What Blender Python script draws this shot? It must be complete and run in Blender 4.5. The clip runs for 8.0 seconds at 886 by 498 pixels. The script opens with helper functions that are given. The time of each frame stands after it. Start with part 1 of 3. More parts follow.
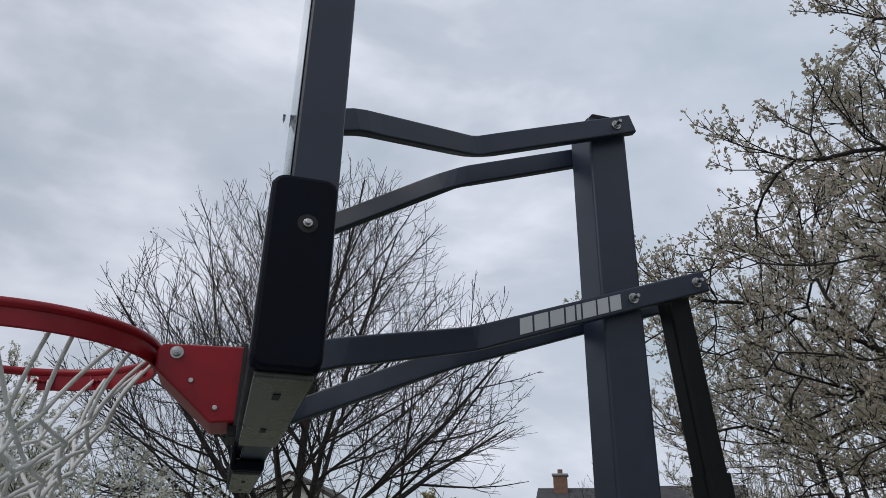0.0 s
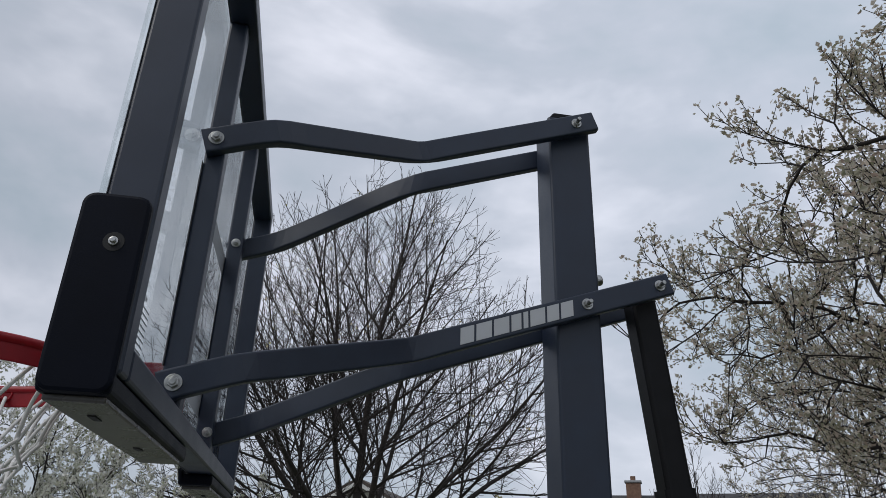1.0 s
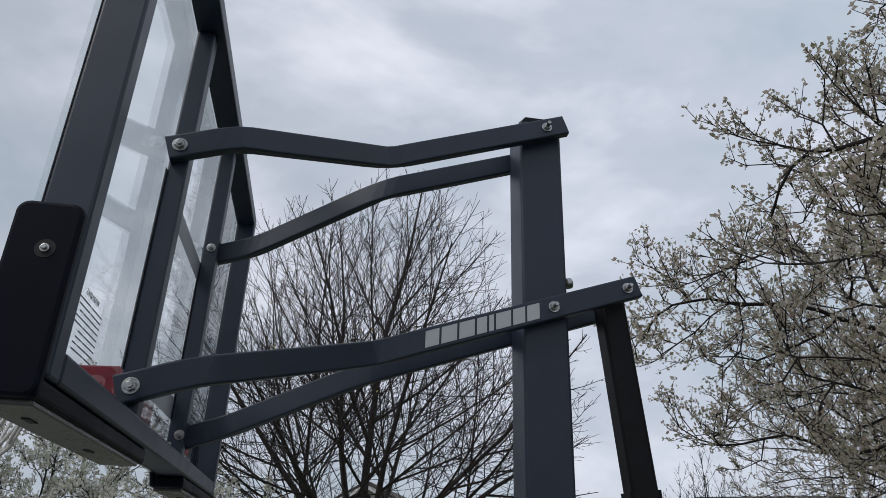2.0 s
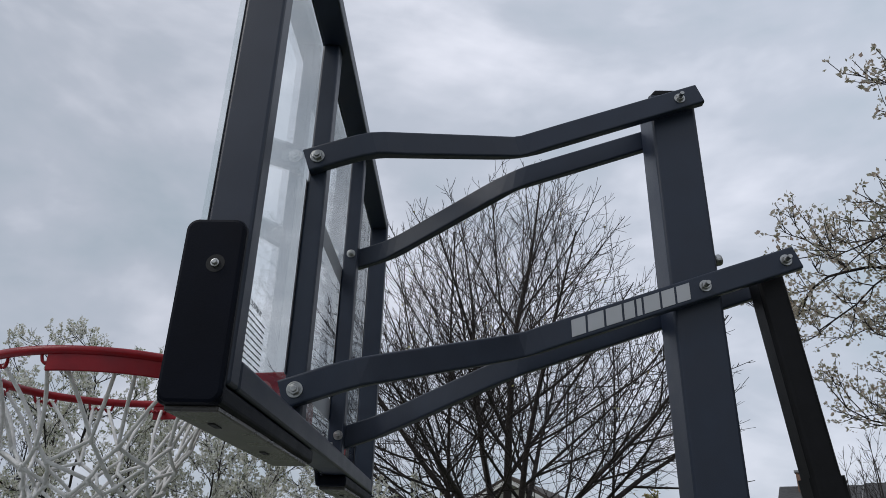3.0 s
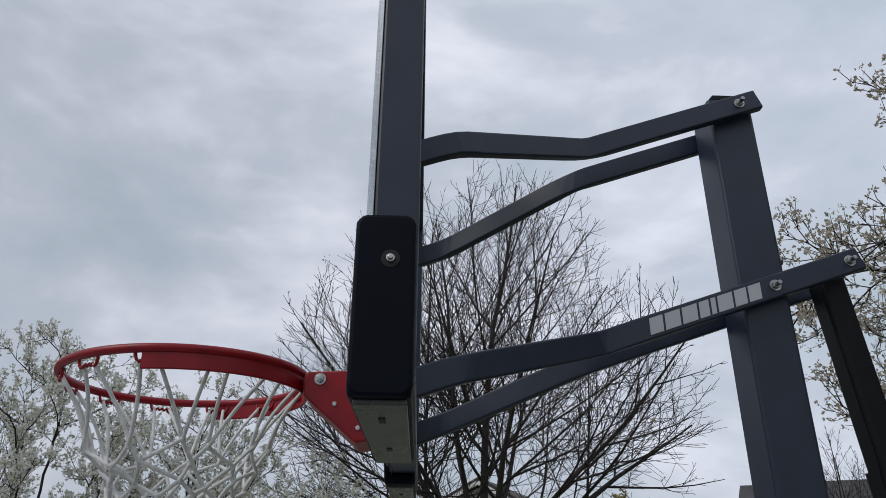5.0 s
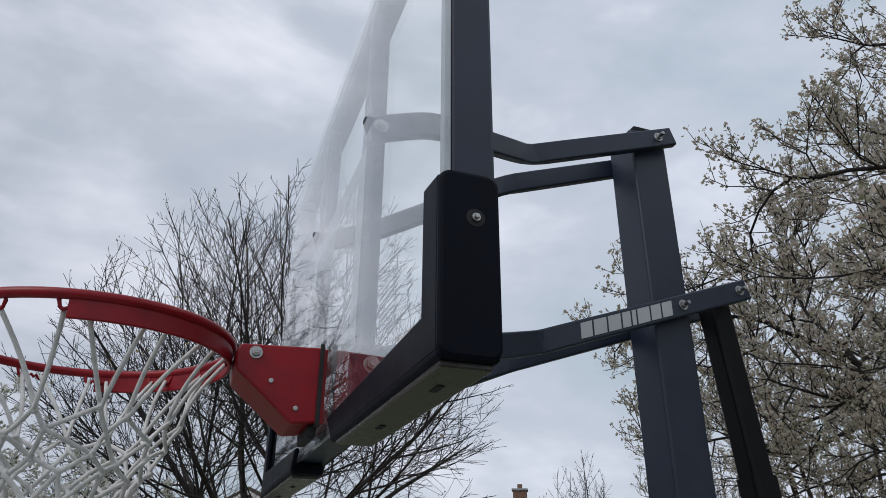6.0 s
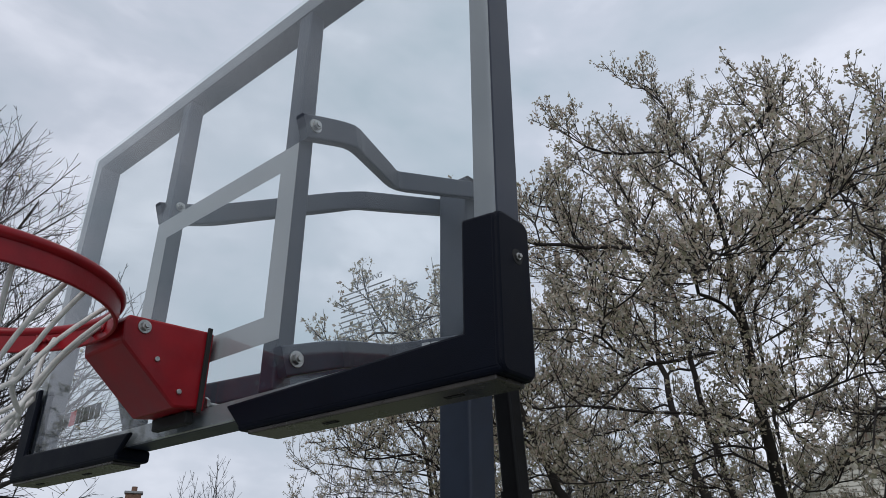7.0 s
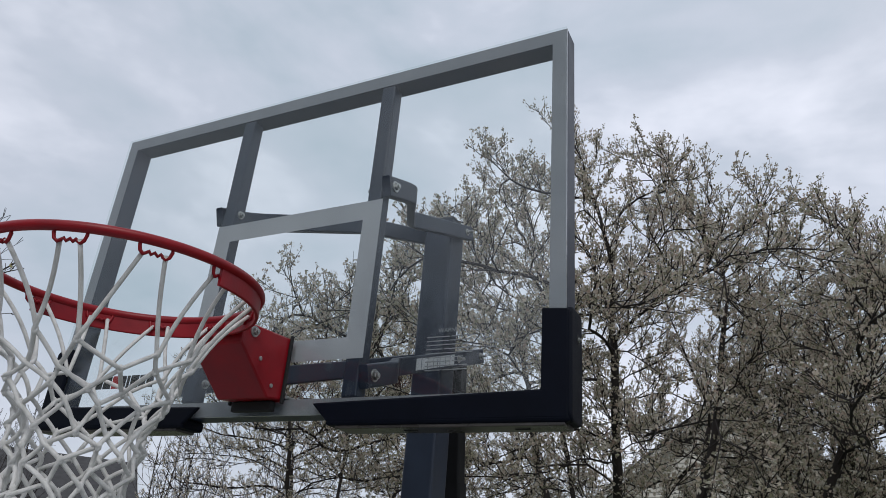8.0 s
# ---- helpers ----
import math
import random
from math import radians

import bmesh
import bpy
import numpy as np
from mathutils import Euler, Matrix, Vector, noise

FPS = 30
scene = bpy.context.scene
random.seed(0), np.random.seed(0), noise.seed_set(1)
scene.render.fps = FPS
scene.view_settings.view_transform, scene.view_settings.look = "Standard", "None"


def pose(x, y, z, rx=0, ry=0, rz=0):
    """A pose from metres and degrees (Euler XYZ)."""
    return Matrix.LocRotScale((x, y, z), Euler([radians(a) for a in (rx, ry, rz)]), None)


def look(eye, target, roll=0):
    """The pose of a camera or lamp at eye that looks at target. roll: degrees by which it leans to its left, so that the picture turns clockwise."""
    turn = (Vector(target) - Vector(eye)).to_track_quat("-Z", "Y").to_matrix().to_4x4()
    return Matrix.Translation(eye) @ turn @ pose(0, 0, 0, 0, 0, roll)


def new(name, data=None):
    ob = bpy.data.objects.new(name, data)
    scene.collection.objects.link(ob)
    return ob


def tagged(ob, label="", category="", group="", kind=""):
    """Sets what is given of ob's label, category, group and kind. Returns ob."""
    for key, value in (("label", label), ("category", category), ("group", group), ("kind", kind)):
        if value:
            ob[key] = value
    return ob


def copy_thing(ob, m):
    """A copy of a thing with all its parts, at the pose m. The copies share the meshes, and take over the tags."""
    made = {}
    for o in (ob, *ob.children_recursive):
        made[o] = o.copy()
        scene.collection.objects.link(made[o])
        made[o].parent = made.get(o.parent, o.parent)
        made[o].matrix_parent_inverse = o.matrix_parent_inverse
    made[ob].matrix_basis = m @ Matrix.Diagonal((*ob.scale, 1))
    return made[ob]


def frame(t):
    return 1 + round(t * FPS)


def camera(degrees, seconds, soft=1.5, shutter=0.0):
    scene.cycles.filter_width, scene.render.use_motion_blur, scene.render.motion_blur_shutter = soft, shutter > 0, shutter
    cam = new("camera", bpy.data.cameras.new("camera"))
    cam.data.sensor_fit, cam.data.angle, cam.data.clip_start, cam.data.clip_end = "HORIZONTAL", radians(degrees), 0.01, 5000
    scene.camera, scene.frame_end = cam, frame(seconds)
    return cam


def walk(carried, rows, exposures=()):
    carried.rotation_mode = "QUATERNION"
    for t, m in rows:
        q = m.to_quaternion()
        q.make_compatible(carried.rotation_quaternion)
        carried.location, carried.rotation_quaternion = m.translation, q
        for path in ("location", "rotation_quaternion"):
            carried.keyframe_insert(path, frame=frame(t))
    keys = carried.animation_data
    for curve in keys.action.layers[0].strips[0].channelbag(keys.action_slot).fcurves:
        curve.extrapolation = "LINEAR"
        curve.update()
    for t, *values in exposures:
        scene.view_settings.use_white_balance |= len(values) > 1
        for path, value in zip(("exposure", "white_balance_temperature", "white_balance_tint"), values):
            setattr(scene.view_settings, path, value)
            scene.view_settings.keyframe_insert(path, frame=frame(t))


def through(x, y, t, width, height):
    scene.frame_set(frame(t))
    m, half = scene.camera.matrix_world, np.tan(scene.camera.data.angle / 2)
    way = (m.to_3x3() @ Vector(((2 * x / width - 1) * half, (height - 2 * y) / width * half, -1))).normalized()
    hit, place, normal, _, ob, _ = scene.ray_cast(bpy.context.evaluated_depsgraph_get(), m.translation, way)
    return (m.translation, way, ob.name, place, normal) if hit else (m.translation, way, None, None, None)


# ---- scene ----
import collections

cam = camera(64.5, 8.0, soft=0.7)
PATH = [
    (0, (0.053, 0.002, 1.818), (0.562, 1.758, 2.629), 1.1),
    (0.5, (0.194, -0.011, 1.826), (0.585, 1.76, 2.67), 1.9),
    (1, (0.318, -0.031, 1.844), (0.64, 1.764, 2.666), 1.8),
    (1.2, (0.36, -0.044, 1.844), (0.652, 1.753, 2.673), 2.1),
    (2.3, (0.407, -0.061, 1.842), (0.698, 1.736, 2.669), 1.8),
    (2.5, (0.403, -0.053, 1.839), (0.628, 1.767, 2.638), 1.7),
    (3, (0.375, -0.043, 1.842), (0.325, 1.787, 2.648), 1.5),
    (3.5, (0.334, -0.047, 1.842), (0.046, 1.759, 2.649), 1.7),
    (4, (0.298, -0.059, 1.837), (-0.155, 1.742, 2.58), 1.5),
    (4.5, (0.226, -0.063, 1.834), (0.039, 1.754, 2.647), 0.9),
    (4.7, (0.201, -0.057, 1.837), (0.109, 1.774, 2.638), 0.4),
    (5.8, (-0.103, 0.003, 1.779), (0.397, 1.731, 2.653), 0.8),
    (6, (-0.157, 0.064, 1.789), (0.456, 1.767, 2.638), 0.4),
    (6.5, (-0.3, 0.178, 1.771), (0.574, 1.71, 2.715), 4.4),
    (7, (-0.567, 0.226, 1.761), (0.796, 1.401, 2.633), -0.1),
    (7.5, (-0.849, 0.25, 1.735), (0.633, 1.216, 2.669), 3.2),
    (8, (-1.117, 0.327, 1.732), (0.488, 1.182, 2.565), 4.8),
]
walk(cam, [(t, look(eye, target, roll)) for t, eye, target, roll in PATH])

# ---- light ----
world = bpy.data.worlds.new("overcast_sky")
scene.world = world
world.use_nodes = True
wt = world.node_tree
wt.nodes.clear()


def wn(kind, **kw):
    n = wt.nodes.new(kind)
    for k, v in kw.items():
        n.inputs[k].default_value = v
    return n


SUN_EL, SUN_ROT = 46.0, 118.0
sky = wt.nodes.new("ShaderNodeTexSky")
sky.sky_type = "NISHITA"
sky.sun_disc = False
sky.sun_elevation, sky.sun_rotation = radians(SUN_EL), radians(SUN_ROT)
sky_dim = wn("ShaderNodeVectorMath")
sky_dim.operation = "SCALE"
sky_dim.inputs[3].default_value = 0.10
wt.links.new(sky.outputs[0], sky_dim.inputs[0])
coord = wt.nodes.new("ShaderNodeTexCoord")
flat = wn("ShaderNodeMapping")
flat.inputs["Scale"].default_value = (1.0, 1.0, 2.1)
wt.links.new(coord.outputs["Generated"], flat.inputs["Vector"])
big = wn("ShaderNodeTexNoise", Scale=2.2, Detail=5.0, Roughness=0.55, Distortion=0.35)
small = wn("ShaderNodeTexNoise", Scale=7.0, Detail=6.0, Roughness=0.5, Distortion=0.2)
wt.links.new(flat.outputs[0], big.inputs["Vector"])
wt.links.new(flat.outputs[0], small.inputs["Vector"])
mixn = wn("ShaderNodeMath")
mixn.operation = "MULTIPLY_ADD"
mixn.inputs[1].default_value = 0.35
wt.links.new(small.outputs["Fac"], mixn.inputs[0])
wt.links.new(big.outputs["Fac"], mixn.inputs[2])
ramp = wt.nodes.new("ShaderNodeValToRGB")
ramp.color_ramp.elements[0].position, ramp.color_ramp.elements[0].color = 0.41, (0.38, 0.46, 0.535, 1)
ramp.color_ramp.elements[1].position, ramp.color_ramp.elements[1].color = 0.95, (0.86, 0.88, 0.98, 1)
mid = ramp.color_ramp.elements.new(0.66)
mid.color = (0.52, 0.565, 0.655, 1)
wt.links.new(mixn.outputs[0], ramp.inputs[0])
cover = wt.nodes.new("ShaderNodeMixRGB")
cover.inputs[0].default_value = 0.93
wt.links.new(sky_dim.outputs[0], cover.inputs[1])
wt.links.new(ramp.outputs[0], cover.inputs[2])
back = wn("ShaderNodeBackground", Strength=1.0)
# the cloud is brighter round the hidden sun and thicker away from it
toward = wn("ShaderNodeVectorMath")
toward.operation = "DOT_PRODUCT"
toward.inputs[1].default_value = (0.82, 0.30, 0.48)
wt.links.new(coord.outputs["Generated"], toward.inputs[0])
lift = wn("ShaderNodeMapRange")
lift.inputs["From Min"].default_value, lift.inputs["From Max"].default_value = 0.1, 1.0
lift.inputs["To Min"].default_value, lift.inputs["To Max"].default_value = 0.92, 1.17
wt.links.new(toward.outputs["Value"], lift.inputs["Value"])
veil = wn("ShaderNodeVectorMath")
veil.operation = "SCALE"
wt.links.new(cover.outputs[0], veil.inputs[0])
wt.links.new(lift.outputs[0], veil.inputs[3])
wt.links.new(veil.outputs[0], back.inputs["Color"])
wout = wt.nodes.new("ShaderNodeOutputWorld")
wt.links.new(back.outputs[0], wout.inputs["Surface"])

sun = new("sun", bpy.data.lights.new("sun", "SUN"))
sun.data.energy, sun.data.angle, sun.data.color = 1.0, radians(35), (1.0, 0.97, 0.93)
sun.matrix_world = Matrix.Translation((0, -6, 14)) @ pose(0, 0, 0, 90 - SUN_EL, 0, SUN_ROT + 180)
scene.view_settings.exposure = 0.0


# ---- materials ----
def material(name, color, rough=0.5, metal=0.0, second=None, scale=20.0, bump=0.0, bump_scale=200.0, spec=0.5, islands=None, amount=1.0):
    """Principled surface with two scales of noise between two colours, fine relief and roughness variation."""
    m = bpy.data.materials.new(name)
    m.use_nodes = True
    t = m.node_tree
    b = t.nodes["Principled BSDF"]
    b.inputs["Metallic"].default_value = metal
    b.inputs["Specular IOR Level"].default_value = spec
    co = t.nodes.new("ShaderNodeTexCoord")
    n1 = t.nodes.new("ShaderNodeTexNoise")
    n1.inputs["Scale"].default_value, n1.inputs["Detail"].default_value = scale, 6
    t.links.new(co.outputs["Object"], n1.inputs["Vector"])
    second = second or tuple(c * 0.75 for c in color)
    r = t.nodes.new("ShaderNodeValToRGB")
    r.color_ramp.elements[0].position, r.color_ramp.elements[1].position = 0.35, 0.68
    r.color_ramp.elements[0].color, r.color_ramp.elements[1].color = (*second, 1), (*color, 1)
    t.links.new(n1.outputs["Fac"], r.inputs[0])
    out = r.outputs[0]
    if islands:
        g = t.nodes.new("ShaderNodeNewGeometry")
        r2 = t.nodes.new("ShaderNodeValToRGB")
        r2.color_ramp.interpolation = "LINEAR"
        for k, c in enumerate(islands):
            p = k / (len(islands) - 1)
            e = r2.color_ramp.elements[0] if k == 0 else r2.color_ramp.elements[-1] if k == len(islands) - 1 else r2.color_ramp.elements.new(p)
            e.position, e.color = p, (*c, 1)
        t.links.new(g.outputs["Random Per Island"], r2.inputs[0])
        mx = t.nodes.new("ShaderNodeMixRGB")
        mx.inputs[0].default_value = amount
        t.links.new(out, mx.inputs[1])
        t.links.new(r2.outputs[0], mx.inputs[2])
        out = mx.outputs[0]
    t.links.new(out, b.inputs["Base Color"])
    n2 = t.nodes.new("ShaderNodeTexNoise")
    n2.inputs["Scale"].default_value, n2.inputs["Detail"].default_value = bump_scale, 4
    t.links.new(co.outputs["Object"], n2.inputs["Vector"])
    mr = t.nodes.new("ShaderNodeMapRange")
    mr.inputs["To Min"].default_value, mr.inputs["To Max"].default_value = max(rough - 0.1, 0.02), min(rough + 0.1, 1)
    t.links.new(n1.outputs["Fac"], mr.inputs["Value"])
    t.links.new(mr.outputs[0], b.inputs["Roughness"])
    if bump:
        bp = t.nodes.new("ShaderNodeBump")
        bp.inputs["Strength"].default_value, bp.inputs["Distance"].default_value = bump, 0.002
        t.links.new(n2.outputs["Fac"], bp.inputs["Height"])
        t.links.new(bp.outputs[0], b.inputs["Normal"])
    return m


STEEL = material("dark_powder_coat", (0.015, 0.024, 0.046), 0.42, second=(0.011, 0.018, 0.036), scale=14, bump=0.10, bump_scale=700)
ROD = material("black_paint", (0.008, 0.008, 0.010), 0.45, second=(0.005, 0.005, 0.006), scale=25, bump=0.1, bump_scale=500, spec=0.2)
RUBBER = material("black_rubber", (0.0025, 0.0042, 0.0105), 0.5, second=(0.0018, 0.003, 0.0075), scale=18, bump=0.15, bump_scale=600, spec=0.10)
# paler than RUBBER: the glancing sheen off the ground is put into the colour
UNDER_SHEEN = material("sheen_paled_underside", (0.070, 0.062, 0.055), 0.28, second=(0.036, 0.032, 0.029), scale=16, bump=0.12, bump_scale=300)
RED = material("red_enamel", (0.30, 0.004, 0.011), 0.36, second=(0.22, 0.003, 0.009), scale=18, bump=0.08, bump_scale=300, spec=0.35)
ZINC = material("zinc_plate", (0.52, 0.52, 0.51), 0.32, metal=1.0, second=(0.34, 0.34, 0.33), scale=60, bump=0.1, bump_scale=500)
CORD = material("white_net_cord", (0.78, 0.77, 0.75), 0.85, second=(0.60, 0.59, 0.57), scale=60, bump=0.6, bump_scale=900)
PRINT = material("grey_printed_border", (0.235, 0.245, 0.27), 0.5, second=(0.20, 0.21, 0.235), scale=10)
SQUARE = material("pale_printed_square", (0.38, 0.39, 0.42), 0.5, second=(0.34, 0.35, 0.38), scale=10)
MARK = material("pale_decal", (0.46, 0.47, 0.50), 0.5, second=(0.45, 0.46, 0.48), scale=40)
INK = material("dark_ink", (0.02, 0.02, 0.025), 0.6, scale=40)
FAINT = material("faint_ink", (0.25, 0.26, 0.28), 0.6, scale=40)
REDINK = material("red_ink", (0.45, 0.02, 0.03), 0.6, scale=40)
GASKET = material("black_gasket", (0.008, 0.008, 0.009), 0.7, scale=30)
BARK = material("grey_brown_bark", (0.050, 0.041, 0.036), 0.9, second=(0.022, 0.018, 0.017), scale=9, bump=0.8, bump_scale=40)
TWIG = material("dark_twig_bark", (0.034, 0.025, 0.023), 0.9, second=(0.018, 0.014, 0.013), scale=5)
PEARBARK = material("dark_pear_bark", (0.030, 0.023, 0.021), 0.9, second=(0.016, 0.013, 0.012), scale=9, bump=0.8, bump_scale=40)
GRASS = material("lawn", (0.07, 0.10, 0.035), 0.9, second=(0.11, 0.11, 0.06), scale=0.8, bump=0.8, bump_scale=40)
CONCRETE = material("driveway_concrete", (0.34, 0.35, 0.36), 0.9, second=(0.26, 0.27, 0.28), scale=2.5, bump=0.4, bump_scale=80)
SIDING = material("cream_vinyl_siding", (0.66, 0.64, 0.58), 0.6, second=(0.58, 0.56, 0.51), scale=1.5)
SHINGLE = material("grey_shingle", (0.075, 0.073, 0.075), 0.95, second=(0.045, 0.044, 0.046), scale=5, bump=0.5, bump_scale=30)
SHINGLE_B = material("brown_shingle", (0.085, 0.07, 0.06), 0.95, second=(0.05, 0.042, 0.038), scale=5, bump=0.5, bump_scale=30)
BRICK = material("brown_brick", (0.22, 0.13, 0.09), 0.9, second=(0.15, 0.085, 0.06), scale=8, bump=0.5, bump_scale=30)
PANE = material("dark_window_pane", (0.03, 0.035, 0.04), 0.08, scale=2)
WHITE = material("white_trim_paint", (0.72, 0.72, 0.70), 0.6, scale=6)


def acrylic():
    m = bpy.data.materials.new("clear_acrylic")
    m.use_nodes = True
    t = m.node_tree
    t.nodes.clear()
    tr = t.nodes.new("ShaderNodeBsdfTransparent")
    tr.inputs[0].default_value = (0.955, 0.975, 0.97, 1)
    gl = t.nodes.new("ShaderNodeBsdfGlossy")
    gl.inputs["Roughness"].default_value = 0.03
    gl.inputs["Color"].default_value = (1, 1, 1, 1)
    face = t.nodes.new("ShaderNodeLayerWeight")
    face.inputs[0].default_value = 0.5
    fifth = t.nodes.new("ShaderNodeMath")
    fifth.operation = "POWER"
    fifth.inputs[1].default_value = 5.0
    fr = t.nodes.new("ShaderNodeMath")
    fr.operation = "MULTIPLY_ADD"
    fr.inputs[1].default_value, fr.inputs[2].default_value = 0.96, 0.04
    t.links.new(face.outputs["Facing"], fifth.inputs[0])
    t.links.new(fifth.outputs[0], fr.inputs[0])
    mx = t.nodes.new("ShaderNodeMixShader")
    out = t.nodes.new("ShaderNodeOutputMaterial")
    t.links.new(fr.outputs[0], mx.inputs[0])
    t.links.new(tr.outputs[0], mx.inputs[1])
    t.links.new(gl.outputs[0], mx.inputs[2])
    t.links.new(mx.outputs[0], out.inputs["Surface"])
    return m




def foliage(name, shades, through=0.35):
    """Leaves: a shade for each leaf, part of the light passing through."""
    m = material(name, shades[0], 0.55, scale=3, islands=shades, amount=0.92)
    t = m.node_tree
    b, out = t.nodes["Principled BSDF"], t.nodes["Material Output"]
    tl = t.nodes.new("ShaderNodeBsdfTranslucent")
    t.links.new(b.inputs["Base Color"].links[0].from_socket, tl.inputs["Color"])
    mx = t.nodes.new("ShaderNodeMixShader")
    mx.inputs[0].default_value = through
    t.links.new(b.outputs[0], mx.inputs[1])
    t.links.new(tl.outputs[0], mx.inputs[2])
    t.links.new(mx.outputs[0], out.inputs["Surface"])
    return m


ACRYLIC = acrylic()
LEAF = foliage("young_pear_leaf", [(0.26, 0.26, 0.16), (0.52, 0.47, 0.37), (0.62, 0.52, 0.43), (0.74, 0.70, 0.63), (0.36, 0.34, 0.23), (0.48, 0.36, 0.30), (0.65, 0.59, 0.51), (0.25, 0.25, 0.15)], 0.5)
BLOSSOM = foliage("white_blossom_leaf", [(0.24, 0.28, 0.15), (0.84, 0.83, 0.78), (0.90, 0.89, 0.86), (0.62, 0.60, 0.48), (0.86, 0.84, 0.80), (0.36, 0.38, 0.24), (0.88, 0.86, 0.82), (0.80, 0.76, 0.72)], 0.42)
GREENLEAF = foliage("pale_green_leaf", [(0.26, 0.33, 0.16), (0.42, 0.48, 0.27), (0.60, 0.62, 0.45), (0.34, 0.40, 0.22)], 0.5)
BUDS = foliage("yellow_green_bud", [(0.26, 0.26, 0.10), (0.40, 0.36, 0.16), (0.30, 0.22, 0.12)])

# ---- building helpers ----
BASE = {}


def thing(name, base, label, category, group="", kind=""):
    e = new(name)
    e.location = base
    e.empty_display_size = 0.1
    BASE[e.name] = Vector(base)
    return tagged(e, label, category, group, kind)


def finish(bm, name, smooth=False):
    me = bpy.data.meshes.new(name)
    bm.to_mesh(me)
    bm.free()
    if smooth:
        me.polygons.foreach_set("use_smooth", [True] * len(me.polygons))
    return me


def part(name, bm, mat, parent, label="", smooth=False):
    """Links a bmesh given in world metres as one mesh under a thing or a part."""
    base = BASE[parent.name]
    bmesh.ops.translate(bm, verts=bm.verts, vec=-base)
    ob = new(name, finish(bm, name, smooth))
    ob.data.materials.append(mat)
    ob.parent = parent
    BASE[ob.name] = base
    return tagged(ob, label)


def single(name, bm, mat, base, label, category, group="", kind="", smooth=False):
    bmesh.ops.translate(bm, verts=bm.verts, vec=-Vector(base))
    ob = new(name, finish(bm, name, smooth))
    ob.location = base
    ob.data.materials.append(mat)
    BASE[ob.name] = Vector(base)
    return tagged(ob, label, category, group, kind)


def raw_part(name, verts, faces, mat, parent, label="", kind="", smooth=False):
    base = BASE[parent.name]
    me = bpy.data.meshes.new(name)
    me.from_pydata((np.array(verts) - np.array(base)).tolist(), [], faces)
    if smooth:
        me.polygons.foreach_set("use_smooth", [True] * len(me.polygons))
    me.materials.append(mat)
    ob = new(name, me)
    ob.parent = parent
    BASE[ob.name] = base
    return tagged(ob, label, kind=kind)


def box(lo, hi, bevel=0.003, bm=None, segs=2):
    bm = bm or bmesh.new()
    lo, hi = Vector(lo), Vector(hi)
    got = bmesh.ops.create_cube(bm, size=1.0, matrix=Matrix.Translation((lo + hi) / 2) @ Matrix.Diagonal((*(hi - lo), 1)))
    if bevel:
        edges = {e for v in got["verts"] for e in v.link_edges}
        bmesh.ops.bevel(bm, geom=list(edges), offset=bevel, segments=segs, profile=0.5, affect="EDGES")
    return bm


def prism(outline, axis, a, b, bevel=0.002, bm=None):
    """A closed plate: an outline in the two other axes, between a and b along axis."""
    bm = bm or bmesh.new()

    def at(p, v):
        return {"x": (v, p[0], p[1]), "y": (p[0], v, p[1]), "z": (p[0], p[1], v)}[axis]
    low = [bm.verts.new(at(p, a)) for p in outline]
    high = [bm.verts.new(at(p, b)) for p in outline]
    n = len(outline)
    faces = [bm.faces.new(low), bm.faces.new(high)]
    faces += [bm.faces.new((low[i], low[(i + 1) % n], high[(i + 1) % n], high[i])) for i in range(n)]
    bmesh.ops.recalc_face_normals(bm, faces=faces)
    if bevel:
        edges = {e for f in faces for e in f.edges}
        bmesh.ops.bevel(bm, geom=list(edges), offset=bevel, segments=2, profile=0.5, affect="EDGES")
    return bm


def cyl(a, b, r, r2=None, sides=20, bevel=0.0, bm=None):
    bm = bm or bmesh.new()
    a, b = Vector(a), Vector(b)
    d = b - a
    m = Matrix.Translation((a + b) / 2) @ d.to_track_quat("Z", "Y").to_matrix().to_4x4()
    got = bmesh.ops.create_cone(bm, cap_ends=True, segments=sides, radius1=r, radius2=r if r2 is None else r2, depth=d.length, matrix=m)
    if bevel:
        ring = [e for e in {e for v in got["verts"] for e in v.link_edges} if any(len(f.verts) > 4 for f in e.link_faces)]
        bmesh.ops.bevel(bm, geom=ring, offset=bevel, segments=2, profile=0.5, affect="EDGES")
    return bm


def sweep(points, ring, bm=None, closed=False, up=Vector((0, 0, 1)), swell=None):
    """Sweeps a ring of (side, up) offsets along a line of points, mitred to the upright."""
    bm = bm or bmesh.new()
    pts = [Vector(p) for p in points]
    n = len(pts)
    loops = []
    for i, p in enumerate(pts):
        a = pts[(i - 1) % n] if closed or i else p
        b = pts[(i + 1) % n] if closed or i < n - 1 else p
        d = (b - a).normalized()
        side = d.cross(up).normalized()
        u = side.cross(d).normalized()
        ws, hs = swell[i] if swell else (1.0, 1.0)
        loops.append([bm.verts.new(p + side * s * ws + u * t * hs) for s, t in ring])
    k = len(ring)
    for i in range(n if closed else n - 1):
        l0, l1 = loops[i], loops[(i + 1) % n]
        for j in range(k):
            bm.faces.new((l0[j], l0[(j + 1) % k], l1[(j + 1) % k], l1[j]))
    if not closed:
        bm.faces.new(loops[0])
        bm.faces.new(loops[-1])
    bmesh.ops.recalc_face_normals(bm, faces=bm.faces)
    return bm


